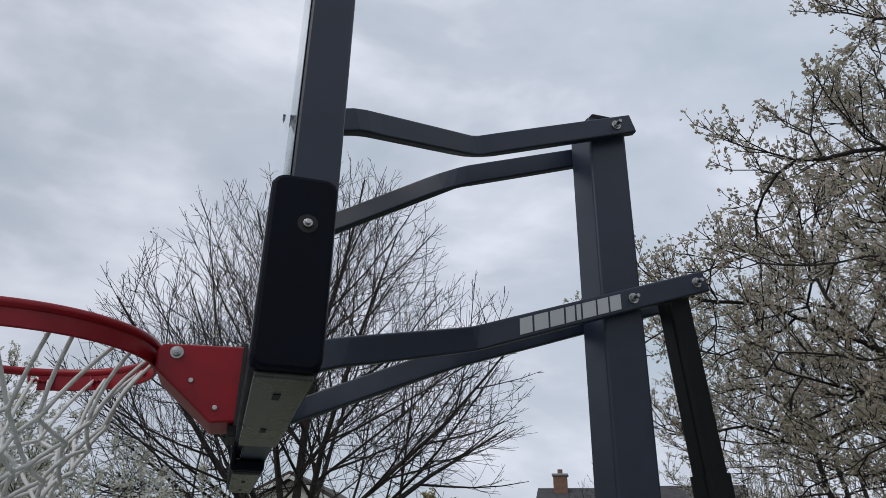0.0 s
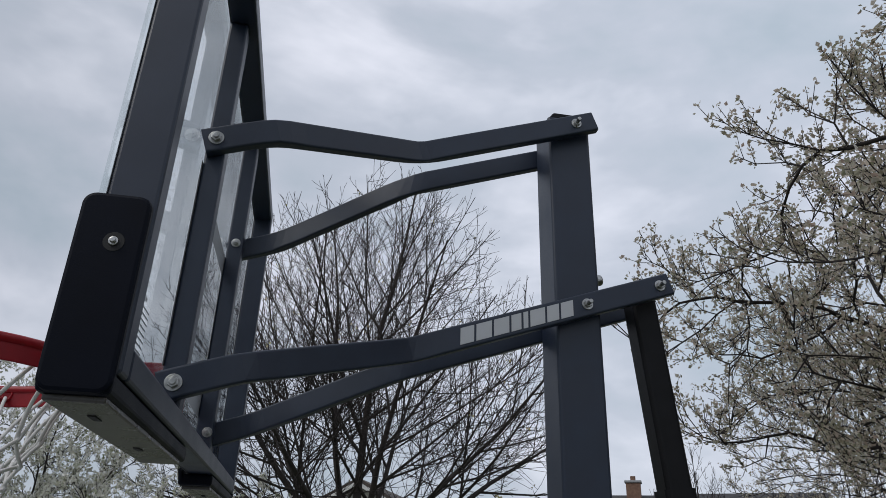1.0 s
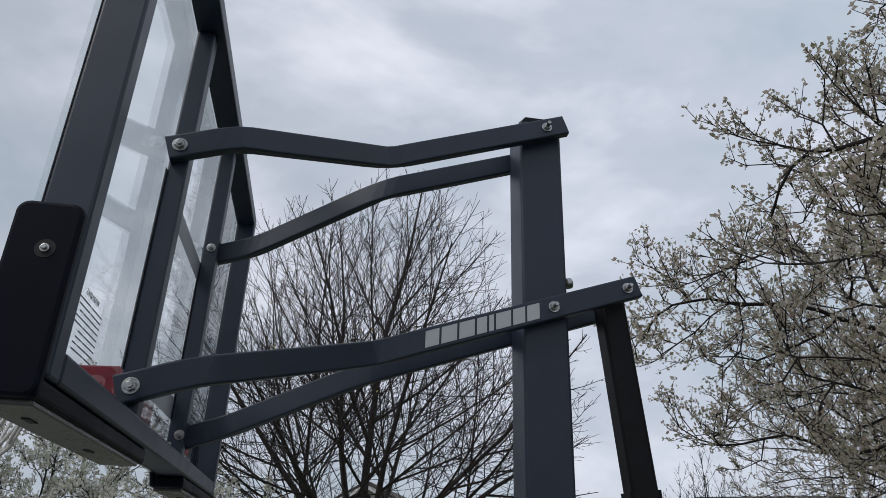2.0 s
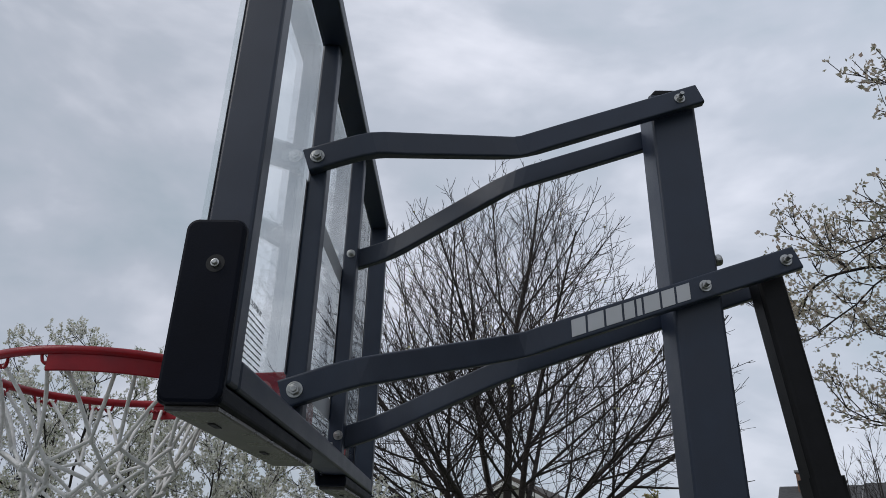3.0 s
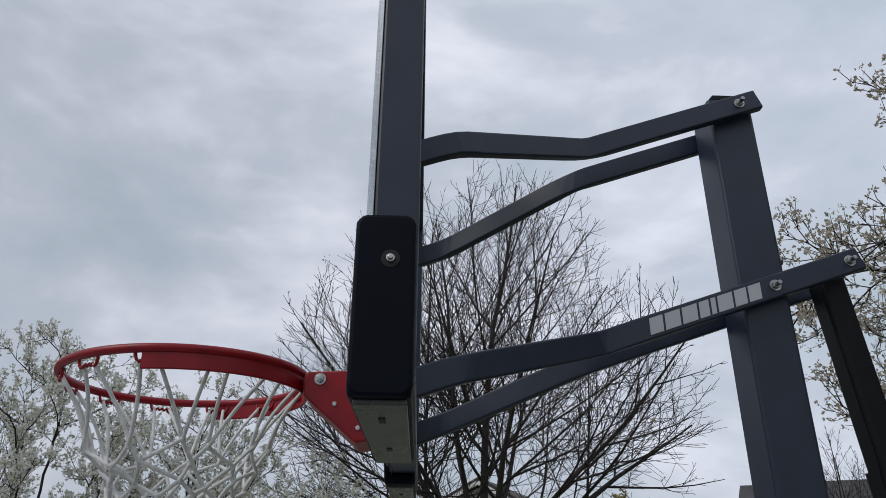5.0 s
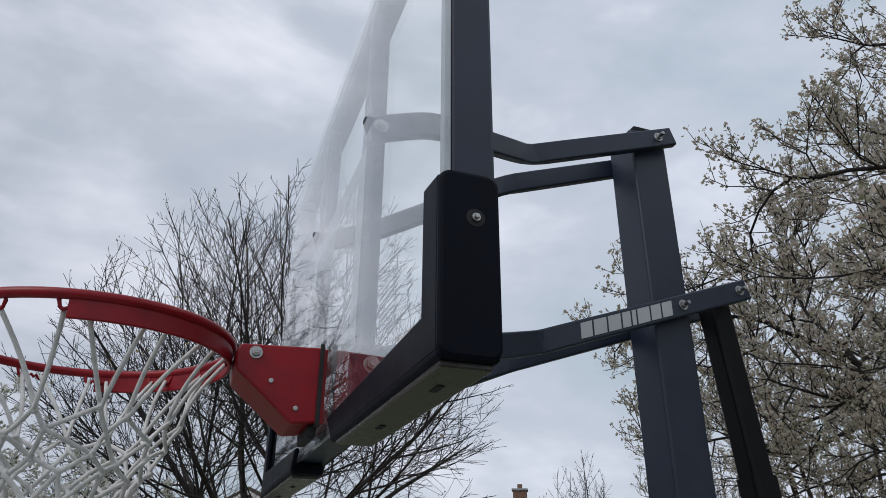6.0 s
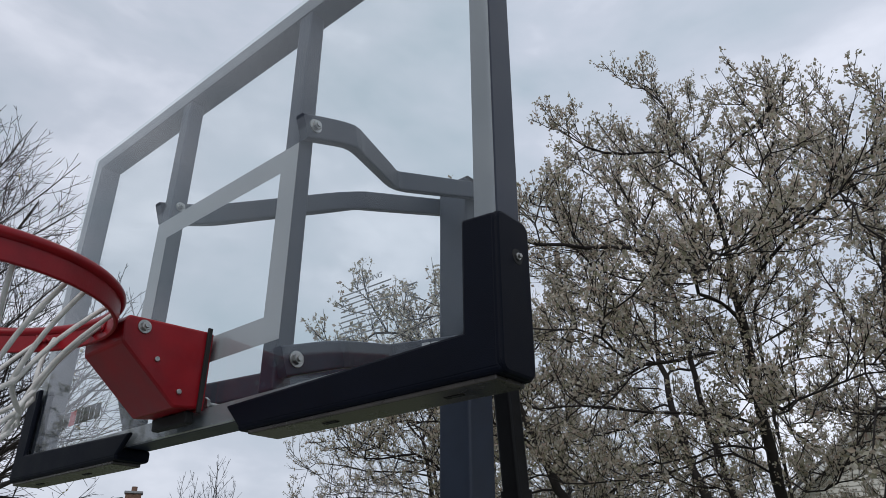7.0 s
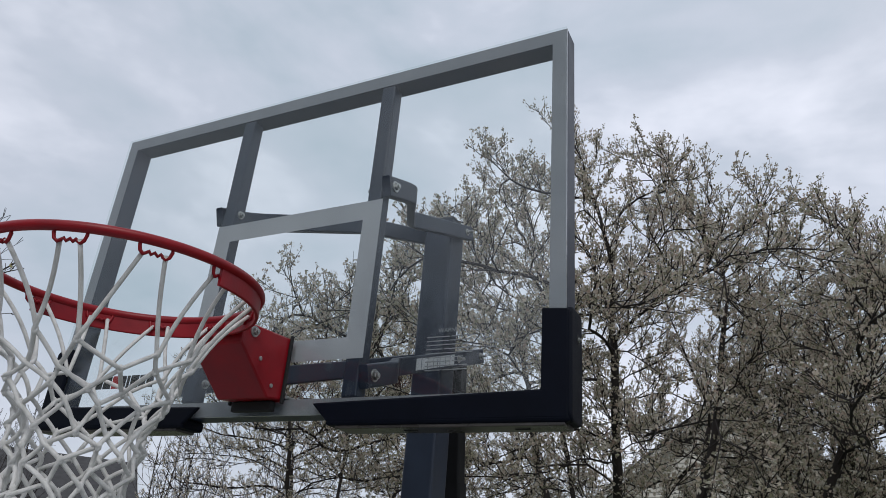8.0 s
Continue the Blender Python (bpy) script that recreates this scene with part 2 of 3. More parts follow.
def round_rect(w, h, r, n=3):
    out = []
    for cx, cy, a0 in ((w / 2 - r, h / 2 - r, 0), (-w / 2 + r, h / 2 - r, 90), (-w / 2 + r, -h / 2 + r, 180), (w / 2 - r, -h / 2 + r, 270)):
        out += [(cx + r * math.cos(radians(a0 + 90 * i / n)), cy + r * math.sin(radians(a0 + 90 * i / n))) for i in range(n + 1)]
    return out


def circle(r, n=10):
    return [(r * math.cos(2 * math.pi * i / n), r * math.sin(2 * math.pi * i / n)) for i in range(n)]


def bolt(parent, at, way, r=0.010, name="bolt", shank=0.0035):
    """A zinc hex bolt head on its washer, standing on a face at a point."""
    at, way = Vector(at), Vector(way).normalized()
    bm = cyl(at - way * 0.001, at + way * 0.0025, r * 1.45, sides=24, bevel=0.0006)
    cyl(at + way * 0.0025, at + way * 0.009, r, sides=6, bevel=0.001, bm=bm)
    cyl(at + way * 0.009, at + way * (0.009 + shank), r * 0.55, sides=14, bevel=0.0008, bm=bm)
    return part(name, bm, ZINC, parent, "zinc-plated hex bolt with washer")


# ---- ground ----
bm = bmesh.new()
bmesh.ops.create_grid(bm, x_segments=60, y_segments=60, size=600)
single("ground", bm, GRASS, (0, 0, 0), "spring lawn reaching to the horizon", "ground", kind="structure")
single("pavement", box((-7, -3.5, -0.1), (0.55, 6.5, 0.012), 0.01), CONCRETE, (-3, 1, 0), "pale concrete driveway court beside the lawn", "pavement", kind="structure")

# ---- basketball hoop ----
BY = 1.380            # middle of the board
NEAR, FAR = 0.692, 2.083
BOTTOM, TOP = 2.006, 2.866
FRONT = 0.070         # front of the acrylic sheet
hoop = thing("basketball_hoop", (0.86, BY, 0), "dark grey steel in-ground basketball hoop with clear board and red rim", "basketball hoop")

# pole, leaning very slightly, with its cap and base plate
POLE = 0.102
lean = 0.0


def pole_x(z):
    return 0.864 + lean * (2.6 - z)


bm = sweep([(pole_x(z), BY, z) for z in (0.02, 1.0, 2.0, 2.850)], round_rect(POLE, POLE, 0.007), up=Vector((0, 1, 0)))
pole = part("pole", bm, STEEL, hoop, "square dark grey steel pole")
cap = prism([(pole_x(2.86) - 0.049, 2.850), (pole_x(2.86) + 0.049, 2.850), (pole_x(2.86) + 0.036, 2.866), (pole_x(2.86) - 0.036, 2.866)], "y", BY - 0.049, BY + 0.049, 0.003)
part("cap", cap, ROD, hoop, "black plastic pole cap")
part("base_plate", box((pole_x(0) - 0.17, BY - 0.17, 0.0), (pole_x(0) + 0.17, BY + 0.17, 0.02), 0.003), STEEL, hoop)
for sx in (-1, 1):
    for sy in (-1, 1):
        bolt(hoop, (pole_x(0) + sx * 0.13, BY + sy * 0.13, 0.02), (0, 0, 1), 0.014, "anchor_bolt")


# the four arms: straight in elevation, cranked in plan
def arm_path(side, z0, x0, slope, xa, xb):
    plan = [(xa, 0.255), (0.155, 0.255), (0.178, 0.2535), (0.200, 0.2485), (0.222, 0.239), (0.250, 0.2225), (0.440, 0.1095), (0.470, 0.0925), (0.495, 0.0805), (0.515, 0.0752), (0.540, 0.0735), (0.60, 0.0735), (xb, 0.0735)]
    return [(x, BY + side * d, z0 + slope * (x - x0)) for x, d in plan]


PRESS = [(1, 1), (1, 1), (1.05, 0.99), (1.22, 0.97), (1.12, 0.98), (1, 1), (1, 1), (0.88, 1.0), (0.66, 0.99), (0.72, 0.99), (0.95, 1.0), (1, 1), (1, 1)]
UP0, UPS = 2.542, 0.355
LO0, LOS = 2.092, 0.347
for side in (-1, 1):
    up_arm = part("upper_arm", sweep(arm_path(side, UP0, 0.098, UPS, 0.076, 0.918), round_rect(0.022, 0.050, 0.004), swell=PRESS), STEEL, hoop, "cranked dark grey steel arm")
    low_arm = part("lower_arm", sweep(arm_path(side, LO0, 0.103, LOS, 0.080, 1.068), round_rect(0.022, 0.050, 0.004), swell=PRESS), STEEL, hoop, "cranked dark grey steel arm with pale lettering bars" if side < 0 else "cranked dark grey steel arm")
    way = (0, side, 0)
    outer = BY + side * 0.266
    bolt(up_arm, (0.098, outer, UP0), way, 0.0095)
    bolt(low_arm, (0.103, outer, LO0), way, 0.0095)
    inner = BY + side * 0.205
    bolt(up_arm, (0.098, inner, UP0), (0, -side, 0), 0.0075, "nut")
    bolt(low_arm, (0.103, inner, LO0), (0, -side, 0), 0.0075, "nut")
    face = BY + side * 0.0845
    bolt(up_arm, (0.870, face, UP0 + UPS * 0.772), way, 0.0085, shank=0.014)
    bolt(low_arm, (0.871, face, LO0 + LOS * 0.768), way, 0.0085, shank=0.014)
    bolt(low_arm, (1.042, face, LO0 + LOS * 0.939), way, 0.0085, shank=0.014)
    if side < 0:
        # eight plain pale shapes where the maker's mark stands
        x = 0.597
        for w in (0.028, 0.032, 0.032, 0.021, 0.010, 0.032, 0.026, 0.027):
            z = LO0 + LOS * (x - 0.103)
            h = 0.0175
            dz = LOS * w
            plate = prism([(x, z - h), (x + w, z - h + dz), (x + w, z + h + dz), (x, z + h)], "y", face - 0.0012, face + 0.0006, 0)
            part("mark", plate, MARK, low_arm, "pale grey printed shape")
            x += w + 0.0048

# lock pin behind the pole and the black lift strut
pin = cyl((pole_x(2.47) + 0.045, BY + 0.02, 2.452), (pole_x(2.47) + 0.075, BY + 0.02, 2.459), 0.008, bevel=0.001)
cyl((pole_x(2.47) + 0.072, BY + 0.02, 2.458), (pole_x(2.47) + 0.088, BY + 0.02, 2.462), 0.013, bevel=0.004, bm=pin)
part("lock_pin", pin, ZINC, hoop)
part("strut", sweep([(1.150, BY, 1.25), (1.070, BY, 2.03), (1.032, BY, 2.405)], round_rect(0.058, 0.058, 0.010), up=Vector((0, 1, 0))), ROD, hoop, "black square lift strut")
part("strut_sleeve", sweep([(1.214, BY, 0.62), (1.073, BY, 2.00)], round_rect(0.068, 0.068, 0.012), up=Vector((0, 1, 0))), ROD, hoop)
part("strut_bracket", prism([(pole_x(0.7) + 0.045, 0.60), (1.222, 0.56), (1.222, 0.66), (pole_x(0.7) + 0.045, 0.74)], "y", BY - 0.035, BY + 0.035, 0.004), STEEL, hoop)

# backboard: sheet, steel frame, two uprights, printed border and square
board = part("backboard", box((FRONT, NEAR, BOTTOM), (FRONT + 0.007, FAR, TOP), 0.0), ACRYLIC, hoop, "clear acrylic backboard sheet")
board.visible_shadow = False
B0, B1 = FRONT + 0.008, 0.132
FW = 0.035
part("frame_side", box((B0, NEAR, BOTTOM), (B1, NEAR + FW, TOP), 0.004), STEEL, hoop, "dark grey steel board frame")
part("frame_side", box((B0, FAR - FW, BOTTOM), (B1, FAR, TOP), 0.004), STEEL, hoop, "dark grey steel board frame")
part("frame_top", box((B0, NEAR + FW + 0.001, TOP - FW), (B1, FAR - FW - 0.001, TOP), 0.004), STEEL, hoop, "dark grey steel board frame")
part("frame_bottom", box((B0, NEAR + FW + 0.001, BOTTOM), (B1, FAR - FW - 0.001, BOTTOM + FW), 0.004), STEEL, hoop, "dark grey steel board frame")
for side in (-1, 1):
    a, b = sorted((BY + side * 0.205, BY + side * 0.2435))
    part("upright", box((0.0785, a, BOTTOM + FW + 0.001), (0.114, b, TOP - FW - 0.001), 0.004), STEEL, hoop, "dark grey steel upright behind the board")
# printed border strips on the sheet's back
P0, P1 = FRONT + 0.0073, FRONT + 0.0077
for lo, hi in (((P0, NEAR, BOTTOM), (P1, NEAR + FW, TOP)), ((P0, FAR - FW, BOTTOM), (P1, FAR, TOP)),
               ((P0, NEAR + FW, TOP - FW), (P1, FAR - FW, TOP)), ((P0, NEAR + FW, BOTTOM), (P1, FAR - FW, BOTTOM + FW))):
    part("border_strip", box(lo, hi, 0), PRINT, board, "grey printed border")
S0, S1, SZ0, SZ1, SW = 1.131, 1.629, 2.124, 2.503, 0.048
for lo, hi in (((P0, S0, SZ0), (P1, S0 + SW, SZ1)), ((P0, S1 - SW, SZ0), (P1, S1, SZ1)),
               ((P0, S0 + SW, SZ1 - SW), (P1, S1 - SW, SZ1)), ((P0, S0 + SW, SZ0), (P1, S1 - SW, SZ0 + SW))):
    part("target_strip", box(lo, hi, 0), SQUARE, board, "pale grey printed target square")

# corner pads, their undersides coloured paler in place of glancing ground sheen
for side in (-1, 1):
    e = NEAR if side < 0 else FAR
    o, i, v = e + side * 0.014, e - side * 0.540, e - side * 0.044
    n = o - side * 0.005
    outline = [(n, 1.987), (n, 2.189), (v, 2.194), (v, 2.040), (i, 2.028), (i + side * 0.045, 1.987)]
    bm = prism(outline, "x", 0.0595, 0.0695, 0.004)
    ya, yb = sorted((o, e - side * 0.0005))
    plate = [(0.095 + p, 2.088 + q) for p, q in round_rect(0.070, 0.212, 0.014, 5)]
    prism(plate, "y", ya, yb, 0.0045, bm)
    ya, yb = sorted((o - side * 0.003, i + side * 0.040))
    box((0.060, ya, 1.982), (0.129, yb, 2.0055), 0.006, bm, 3)
    pad = part("corner_pad", bm, RUBBER, hoop, "black moulded rubber corner pad")
    a, b = sorted((o - side * 0.014, i + side * 0.062))
    part("underside", box((0.066, a, 1.976), (0.124, b, 1.9835), 0.002), UNDER_SHEEN, pad, "dark pad underside with glancing sheen put in its colour")
    for k in (0.10, 0.33):
        c = o - side * k
        part("slot", box((0.090, c - 0.014, 1.9748), (0.098, c + 0.014, 1.9762), 0), GASKET, pad)
    part("screw_dish", cyl((0.101, o - side * 0.002, 2.138), (0.101, o + side * 0.0005, 2.138), 0.012, 0.0105, sides=22), GASKET, pad)
    bm = cyl((0.101, o + side * 0.0005, 2.138), (0.101, o + side * 0.003, 2.138), 0.0050, sides=20, bevel=0.0006)
    cyl((0.101, o + side * 0.003, 2.138), (0.101, o + side * 0.0065, 2.138), 0.0030, sides=14, bevel=0.001, bm=bm)
    part("screw", bm, ZINC, pad, "zinc screw in a dished washer")

# warning panel: plain bars of ragged length
rag = random.Random(3)
word = bpy.data.curves.new("heading", "FONT")
word.body, word.size, word.extrude = "WARNING", 0.0125, 0.0002
letters = bpy.data.objects.new("heading", word)
lettering = bpy.data.meshes.new_from_object(letters)
bpy.data.objects.remove(letters)
bm = bmesh.new()
bm.from_mesh(lettering)
bmesh.ops.transform(bm, matrix=Matrix(((0, 0, -1, (P0 + P1) / 2), (-1, 0, 0, 0.958), (0, 1, 0, 2.166), (0, 0, 0, 1))), verts=bm.verts)
part("heading", bm, FAINT, board, "small grey printed heading")
for r in range(9):
    z, e = 2.156 - r * 0.0085, rag.uniform(0.0, 0.028)
    cut = rag.uniform(0.90, 0.95)
    part("print_bar", box((P0, 0.872 + e, z), (P1, cut, z + 0.0021), 0), FAINT, board, "small grey printed line")
    part("print_bar", box((P0, cut + 0.004, z), (P1, 0.982, z + 0.0021), 0), FAINT, board, "small grey printed line")
for r in range(4):
    part("print_bar", box((P0, 0.822 + rag.uniform(0, 0.012), 2.137 - r * 0.008), (P1, 0.848, 2.1392 - r * 0.008), 0), FAINT, board, "small grey printed line")
y = 1.935
for k, w in enumerate((0.026, 0.028, 0.028, 0.018, 0.010, 0.028, 0.022, 0.024)):
    part("mark", box((P0, y - w, 2.085), (P1, y, 2.117), 0), REDINK if k == 2 else INK, board, "dark printed shape")
    y -= w + 0.003

# ---- rim ----
RX, RZ, RR, DIP = -0.334, 2.160, 0.2370, 0.032
rim = thing("rim", (FRONT, BY, 2.1), "red enamelled steel rim with bracket, bolted to the board", "basketball rim")
ring_pts = [(RX + RR * math.cos(2 * math.pi * i / 96), BY + RR * math.sin(2 * math.pi * i / 96), RZ + DIP * RR * math.cos(2 * math.pi * i / 96)) for i in range(96)]
part("ring", sweep(ring_pts, circle(0.0085, 12), closed=True), RED, rim, smooth=True)
span = 92
band = [(RX + (RR - 0.001) * math.cos(radians(a)), BY + (RR - 0.001) * math.sin(radians(a)), RZ - 0.020 + DIP * RR * math.cos(radians(a))) for a in range(-span, span + 1, 2)]
part("band", sweep(band, round_rect(0.006, 0.034, 0.002)), RED, rim, "red stiffening band under the ring")
BH = 0.068
outline = [(-0.094, 2.150), (-0.086, 2.165), (0.062, 2.172), (0.062, 2.036), (0.014, 2.030), (-0.090, 2.118)]
bracket = part("bracket", prism(outline, "y", BY - BH, BY + BH, 0.004), RED, rim, "red folded steel bracket")
part("mount_plate", box((0.0625, BY - BH + 0.002, 2.034), (0.0695, BY + BH - 0.002, 2.170), 0.001), RED, rim, "red mounting plate against the sheet")
for side in (-1, 1):
    a, b = sorted((BY + side * (BH + 0.0005), BY + side * (BH + 0.006)))
    part("gasket", box((0.0545, a, 2.028), (0.0622, b, 2.177), 0.0008), GASKET, rim, "thin black rubber edge strip")
    for z in (2.050, 2.160):
        y = BY + side * 0.052
        stud = cyl((0.0775, y, z), (0.084, y, z), 0.012, sides=6, bevel=0.001)
        cyl((0.084, y, z), (0.118 if z < 2.1 else 0.098, y, z), 0.0045, sides=12, bevel=0.0006, bm=stud)
        part("stud", stud, ZINC, rim, "zinc stud and nut behind the sheet")
part("foot_block", box((0.045, BY - 0.055, 2.011), (0.061, BY + 0.055, 2.0325), 0.003), GASKET, rim, "black rubber foot block")
for side in (-1, 1):
    f = BY + side * BH
    bolt(bracket, (-0.059, f, 2.150), (0, side, 0), 0.008)
    for x, z in ((-0.028, 2.102), (0.019, 2.057)):
        part("rivet", cyl((x, f - side * 0.001, z), (x, f + side * 0.003, z), 0.0045, sides=14, bevel=0.001), ZINC, bracket)

# net hooks and net
HOOKS = 12
hook_ob = None
for k in range(HOOKS):
    a = 2 * math.pi * (k + 0.02) / HOOKS
    m = Matrix.Translation((RX, BY, RZ + DIP * RR * math.cos(a))) @ Matrix.Rotation(a, 4, "Z")
    if hook_ob is None:
        drop = [(-0.024, -0.002), (-0.0245, -0.010), (-0.022, -0.019), (-0.017, -0.0235), (-0.012, -0.020), (-0.009, -0.0165), (-0.005, -0.021), (0.0, -0.0165)]
        drop += [(-y, z) for y, z in reversed(drop[:-1])]
        pts = [(RR - 0.004 - 0.004 * math.sin(math.pi * k / 14), y, z) for k, (y, z) in enumerate(drop)]
        bm = sweep(pts, circle(0.003, 6))
        me = finish(bm, "net_hook", True)
        me.materials.append(RED)
        hook_ob = me
    h = new("net_hook", hook_ob)
    h.parent = rim
    h.matrix_basis = Matrix.Translation(-BASE[rim.name]) @ m

net = thing("net", (RX, BY, RZ - 0.45), "white braided cord net hanging from the red rim", "basketball net")
rng = random.Random(5)
ROWS_NET = [(0.0, 0.229), (-0.125, 0.158), (-0.160, 0.138), (-0.192, 0.122), (-0.222, 0.110), (-0.251, 0.102), (-0.280, 0.097), (-0.308, 0.094), (-0.336, 0.093), (-0.364, 0.094), (-0.392, 0.097)]
nodes = {}
for r, (dz, rad) in enumerate(ROWS_NET):
    for k in range(HOOKS):
        jig = 0.0 if r == 0 else 1.0
        a = 2 * math.pi * (k + 0.02 + 0.5 * (r % 2)) / HOOKS + jig * rng.uniform(-0.13, 0.13)
        rr = rad + jig * rng.uniform(-0.014, 0.014)
        nodes[r, k] = Vector((RX + rr * math.cos(a), BY + rr * math.sin(a), RZ - 0.018 + dz + DIP * rr * math.cos(a) + jig * rng.uniform(-0.010, 0.010)))
for way in (0, 1):
    for k in range(HOOKS):
        line, kk = [], k
        for r in range(len(ROWS_NET)):
            p = nodes[r, kk % HOOKS].copy()
            out_dir = Vector((p.x - RX, p.y - BY, 0)).normalized()
            tang = Vector((-out_dir.y, out_dir.x, 0))
            p += out_dir * (0.0028 if (r + way) % 2 else -0.0028)
            if r == 0:
                p += tang * (0.016 if way else -0.016)
            line.append(p)
            if way:
                kk += r % 2
            else:
                kk -= (r + 1) % 2
        fine = []
        for i in range(len(line) - 1):
            p0, p1 = line[i], line[i + 1]
            for j in range(6 if i == 0 else 3):
                u = j / (6 if i == 0 else 3)
                sag = math.sin(u * math.pi) * (0.010 if i == 0 else 0.003)
                inward = Vector((RX - p0.x, BY - p0.y, 0)).normalized()
                fine.append(p0.lerp(p1, u) + inward * sag)
        fine.append(line[-1])
        part("cord", sweep(fine, circle(0.0037, 7)), CORD, net, smooth=True)
knot = None
for (r, k), p in nodes.items():
    if r == 0:
        continue
    if knot is None:
        bm = bmesh.new()
        bmesh.ops.create_icosphere(bm, subdivisions=1, radius=0.0068)
        knot = finish(bm, "knot", True)
        knot.materials.append(CORD)
    o = new("knot", knot)
    o.parent = net
    o.matrix_basis = Matrix.Translation(p - BASE[net.name]) @ Matrix.Diagonal((0.8, 0.8, 1.25, 1))


# ---- trees ----
def unit(v):
    return v / np.maximum(np.linalg.norm(v, axis=-1, keepdims=True), 1e-9)


def crown_points(rng, centre, profile, count, ragged):
    """Points spread through a lumpy crown whose half-width at each height is given by the profile."""
    zs, rs = np.array(profile).T
    z = rng.uniform(zs[0], zs[-1], count * 6)
    r = np.interp(z, zs, rs)
    z = z[rng.uniform(0, rs.max() ** 2, len(z)) < r * r][:count]
    a = rng.uniform(0, 2 * math.pi, len(z))
    ph = rng.uniform(0, 6.28, 6)
    lump = 1 + ragged * (0.5 * np.sin(3 * a + ph[0] + 1.1 * z) + 0.4 * np.sin(5 * a + ph[1] - 1.7 * z) + 0.4 * np.sin(2 * a + ph[2] + 2.3 * z))
    r = np.interp(z, zs, rs) * lump * np.sqrt(rng.uniform(0.16, 1, len(z)))
    return np.stack([centre[0] + r * np.cos(a), centre[1] + r * np.sin(a), z], 1)


def colonise(rng, base, stems, aims, step, kill, reach, stiff, rise, wander):
    """Grows wood from the stems towards the crown's points; returns nodes, parents and directions."""
    P, par, D = [np.array(base, float)], [-1], [np.array((0, 0, 1.0))]
    for line in stems:
        last = 0
        for p in line:
            p = np.array(p, float)
            d = p - P[last]
            n = max(1, int(np.linalg.norm(d) / step))
            start = P[last]
            for k in range(n):
                P.append(start + d * (k + 1) / n + rng.normal(0, 0.006, 3) * (k < n - 1))
                par.append(last)
                D.append(unit(d))
                last = len(P) - 1
    A = aims
    dist, near = np.full(len(A), 1e9), np.zeros(len(A), int)
    kids = collections.Counter()

    def update(first):
        nonlocal dist, near
        new_p = np.array(P[first:])
        m = np.linalg.norm(A[:, None] - new_p[None], axis=2)
        k = m.argmin(1)
        best = m[np.arange(len(A)), k]
        closer = best < dist
        dist[closer], near[closer] = best[closer], k[closer] + first

    update(0)
    for turn in range(90):
        keep = dist > kill
        A, dist, near = A[keep], dist[keep], near[keep]
        pull = dist < reach
        if not len(A) or not pull.any():
            break
        PA, DA = np.array(P), np.array(D)
        total = np.zeros_like(PA)
        np.add.at(total, near[pull], unit(A[pull] - PA[near[pull]]))
        first = len(P)
        for i in np.unique(near[pull]):
            if kids[i] >= 3:
                continue
            d = unit(unit(total[i]) + stiff * DA[i] + np.array((0, 0, rise)) + rng.normal(0, wander, 3))
            P.append(PA[i] + d * step)
            par.append(int(i))
            D.append(d)
            kids[i] += 1
        if len(P) == first:
            break
        update(first)
    return np.array(P), np.array(par), np.array(D)


def tubes(P0, P1, r0, r1, sides=3):
    """Many short tapered tubes as vertex and face arrays."""
    n = len(P0)
    d = unit(P1 - P0)
    ref = np.where(np.abs(d[:, 2:3]) > 0.9, np.array([[1.0, 0, 0]]), np.array([[0, 0, 1.0]]))
    s = unit(np.cross(d, ref))
    u = np.cross(d, s)
    a = 2 * math.pi * np.arange(sides) / sides
    ring = s[:, None] * np.cos(a)[None, :, None] + u[:, None] * np.sin(a)[None, :, None]
    r0, r1 = np.broadcast_to(r0, n), np.broadcast_to(r1, n)
    v = np.concatenate([P0[:, None] + ring * r0[:, None, None], P1[:, None] + ring * r1[:, None, None]], 1).reshape(-1, 3)
    j = np.arange(sides)
    quad = np.stack([j, (j + 1) % sides, (j + 1) % sides + sides, j + sides], 1)
    f = (np.arange(n)[:, None, None] * 2 * sides + quad[None]).reshape(-1, 4)
    return v, f


def sprout(rng, P0, D, per, length, angle, rise, bend):
    """Twigs leaving given points at an angle, each of two straight pieces; returns starts, knees and tips."""
    S = np.repeat(P0, per, 0)
    D = np.repeat(D, per, 0)
    side = unit(np.cross(D, rng.normal(0, 1, D.shape)))
    a = np.radians(rng.normal(angle, 12, len(S)))[:, None]
    way = unit(D * np.cos(a) + side * np.sin(a) + np.array((0, 0, rise)))
    L = (length * rng.uniform(0.45, 1.3, len(S)))[:, None]
    K = S + way * L * 0.5
    way2 = unit(way + np.array((0, 0, bend)) + rng.normal(0, 0.12, way.shape))
    return S, K, K + way2 * L * 0.5, way2


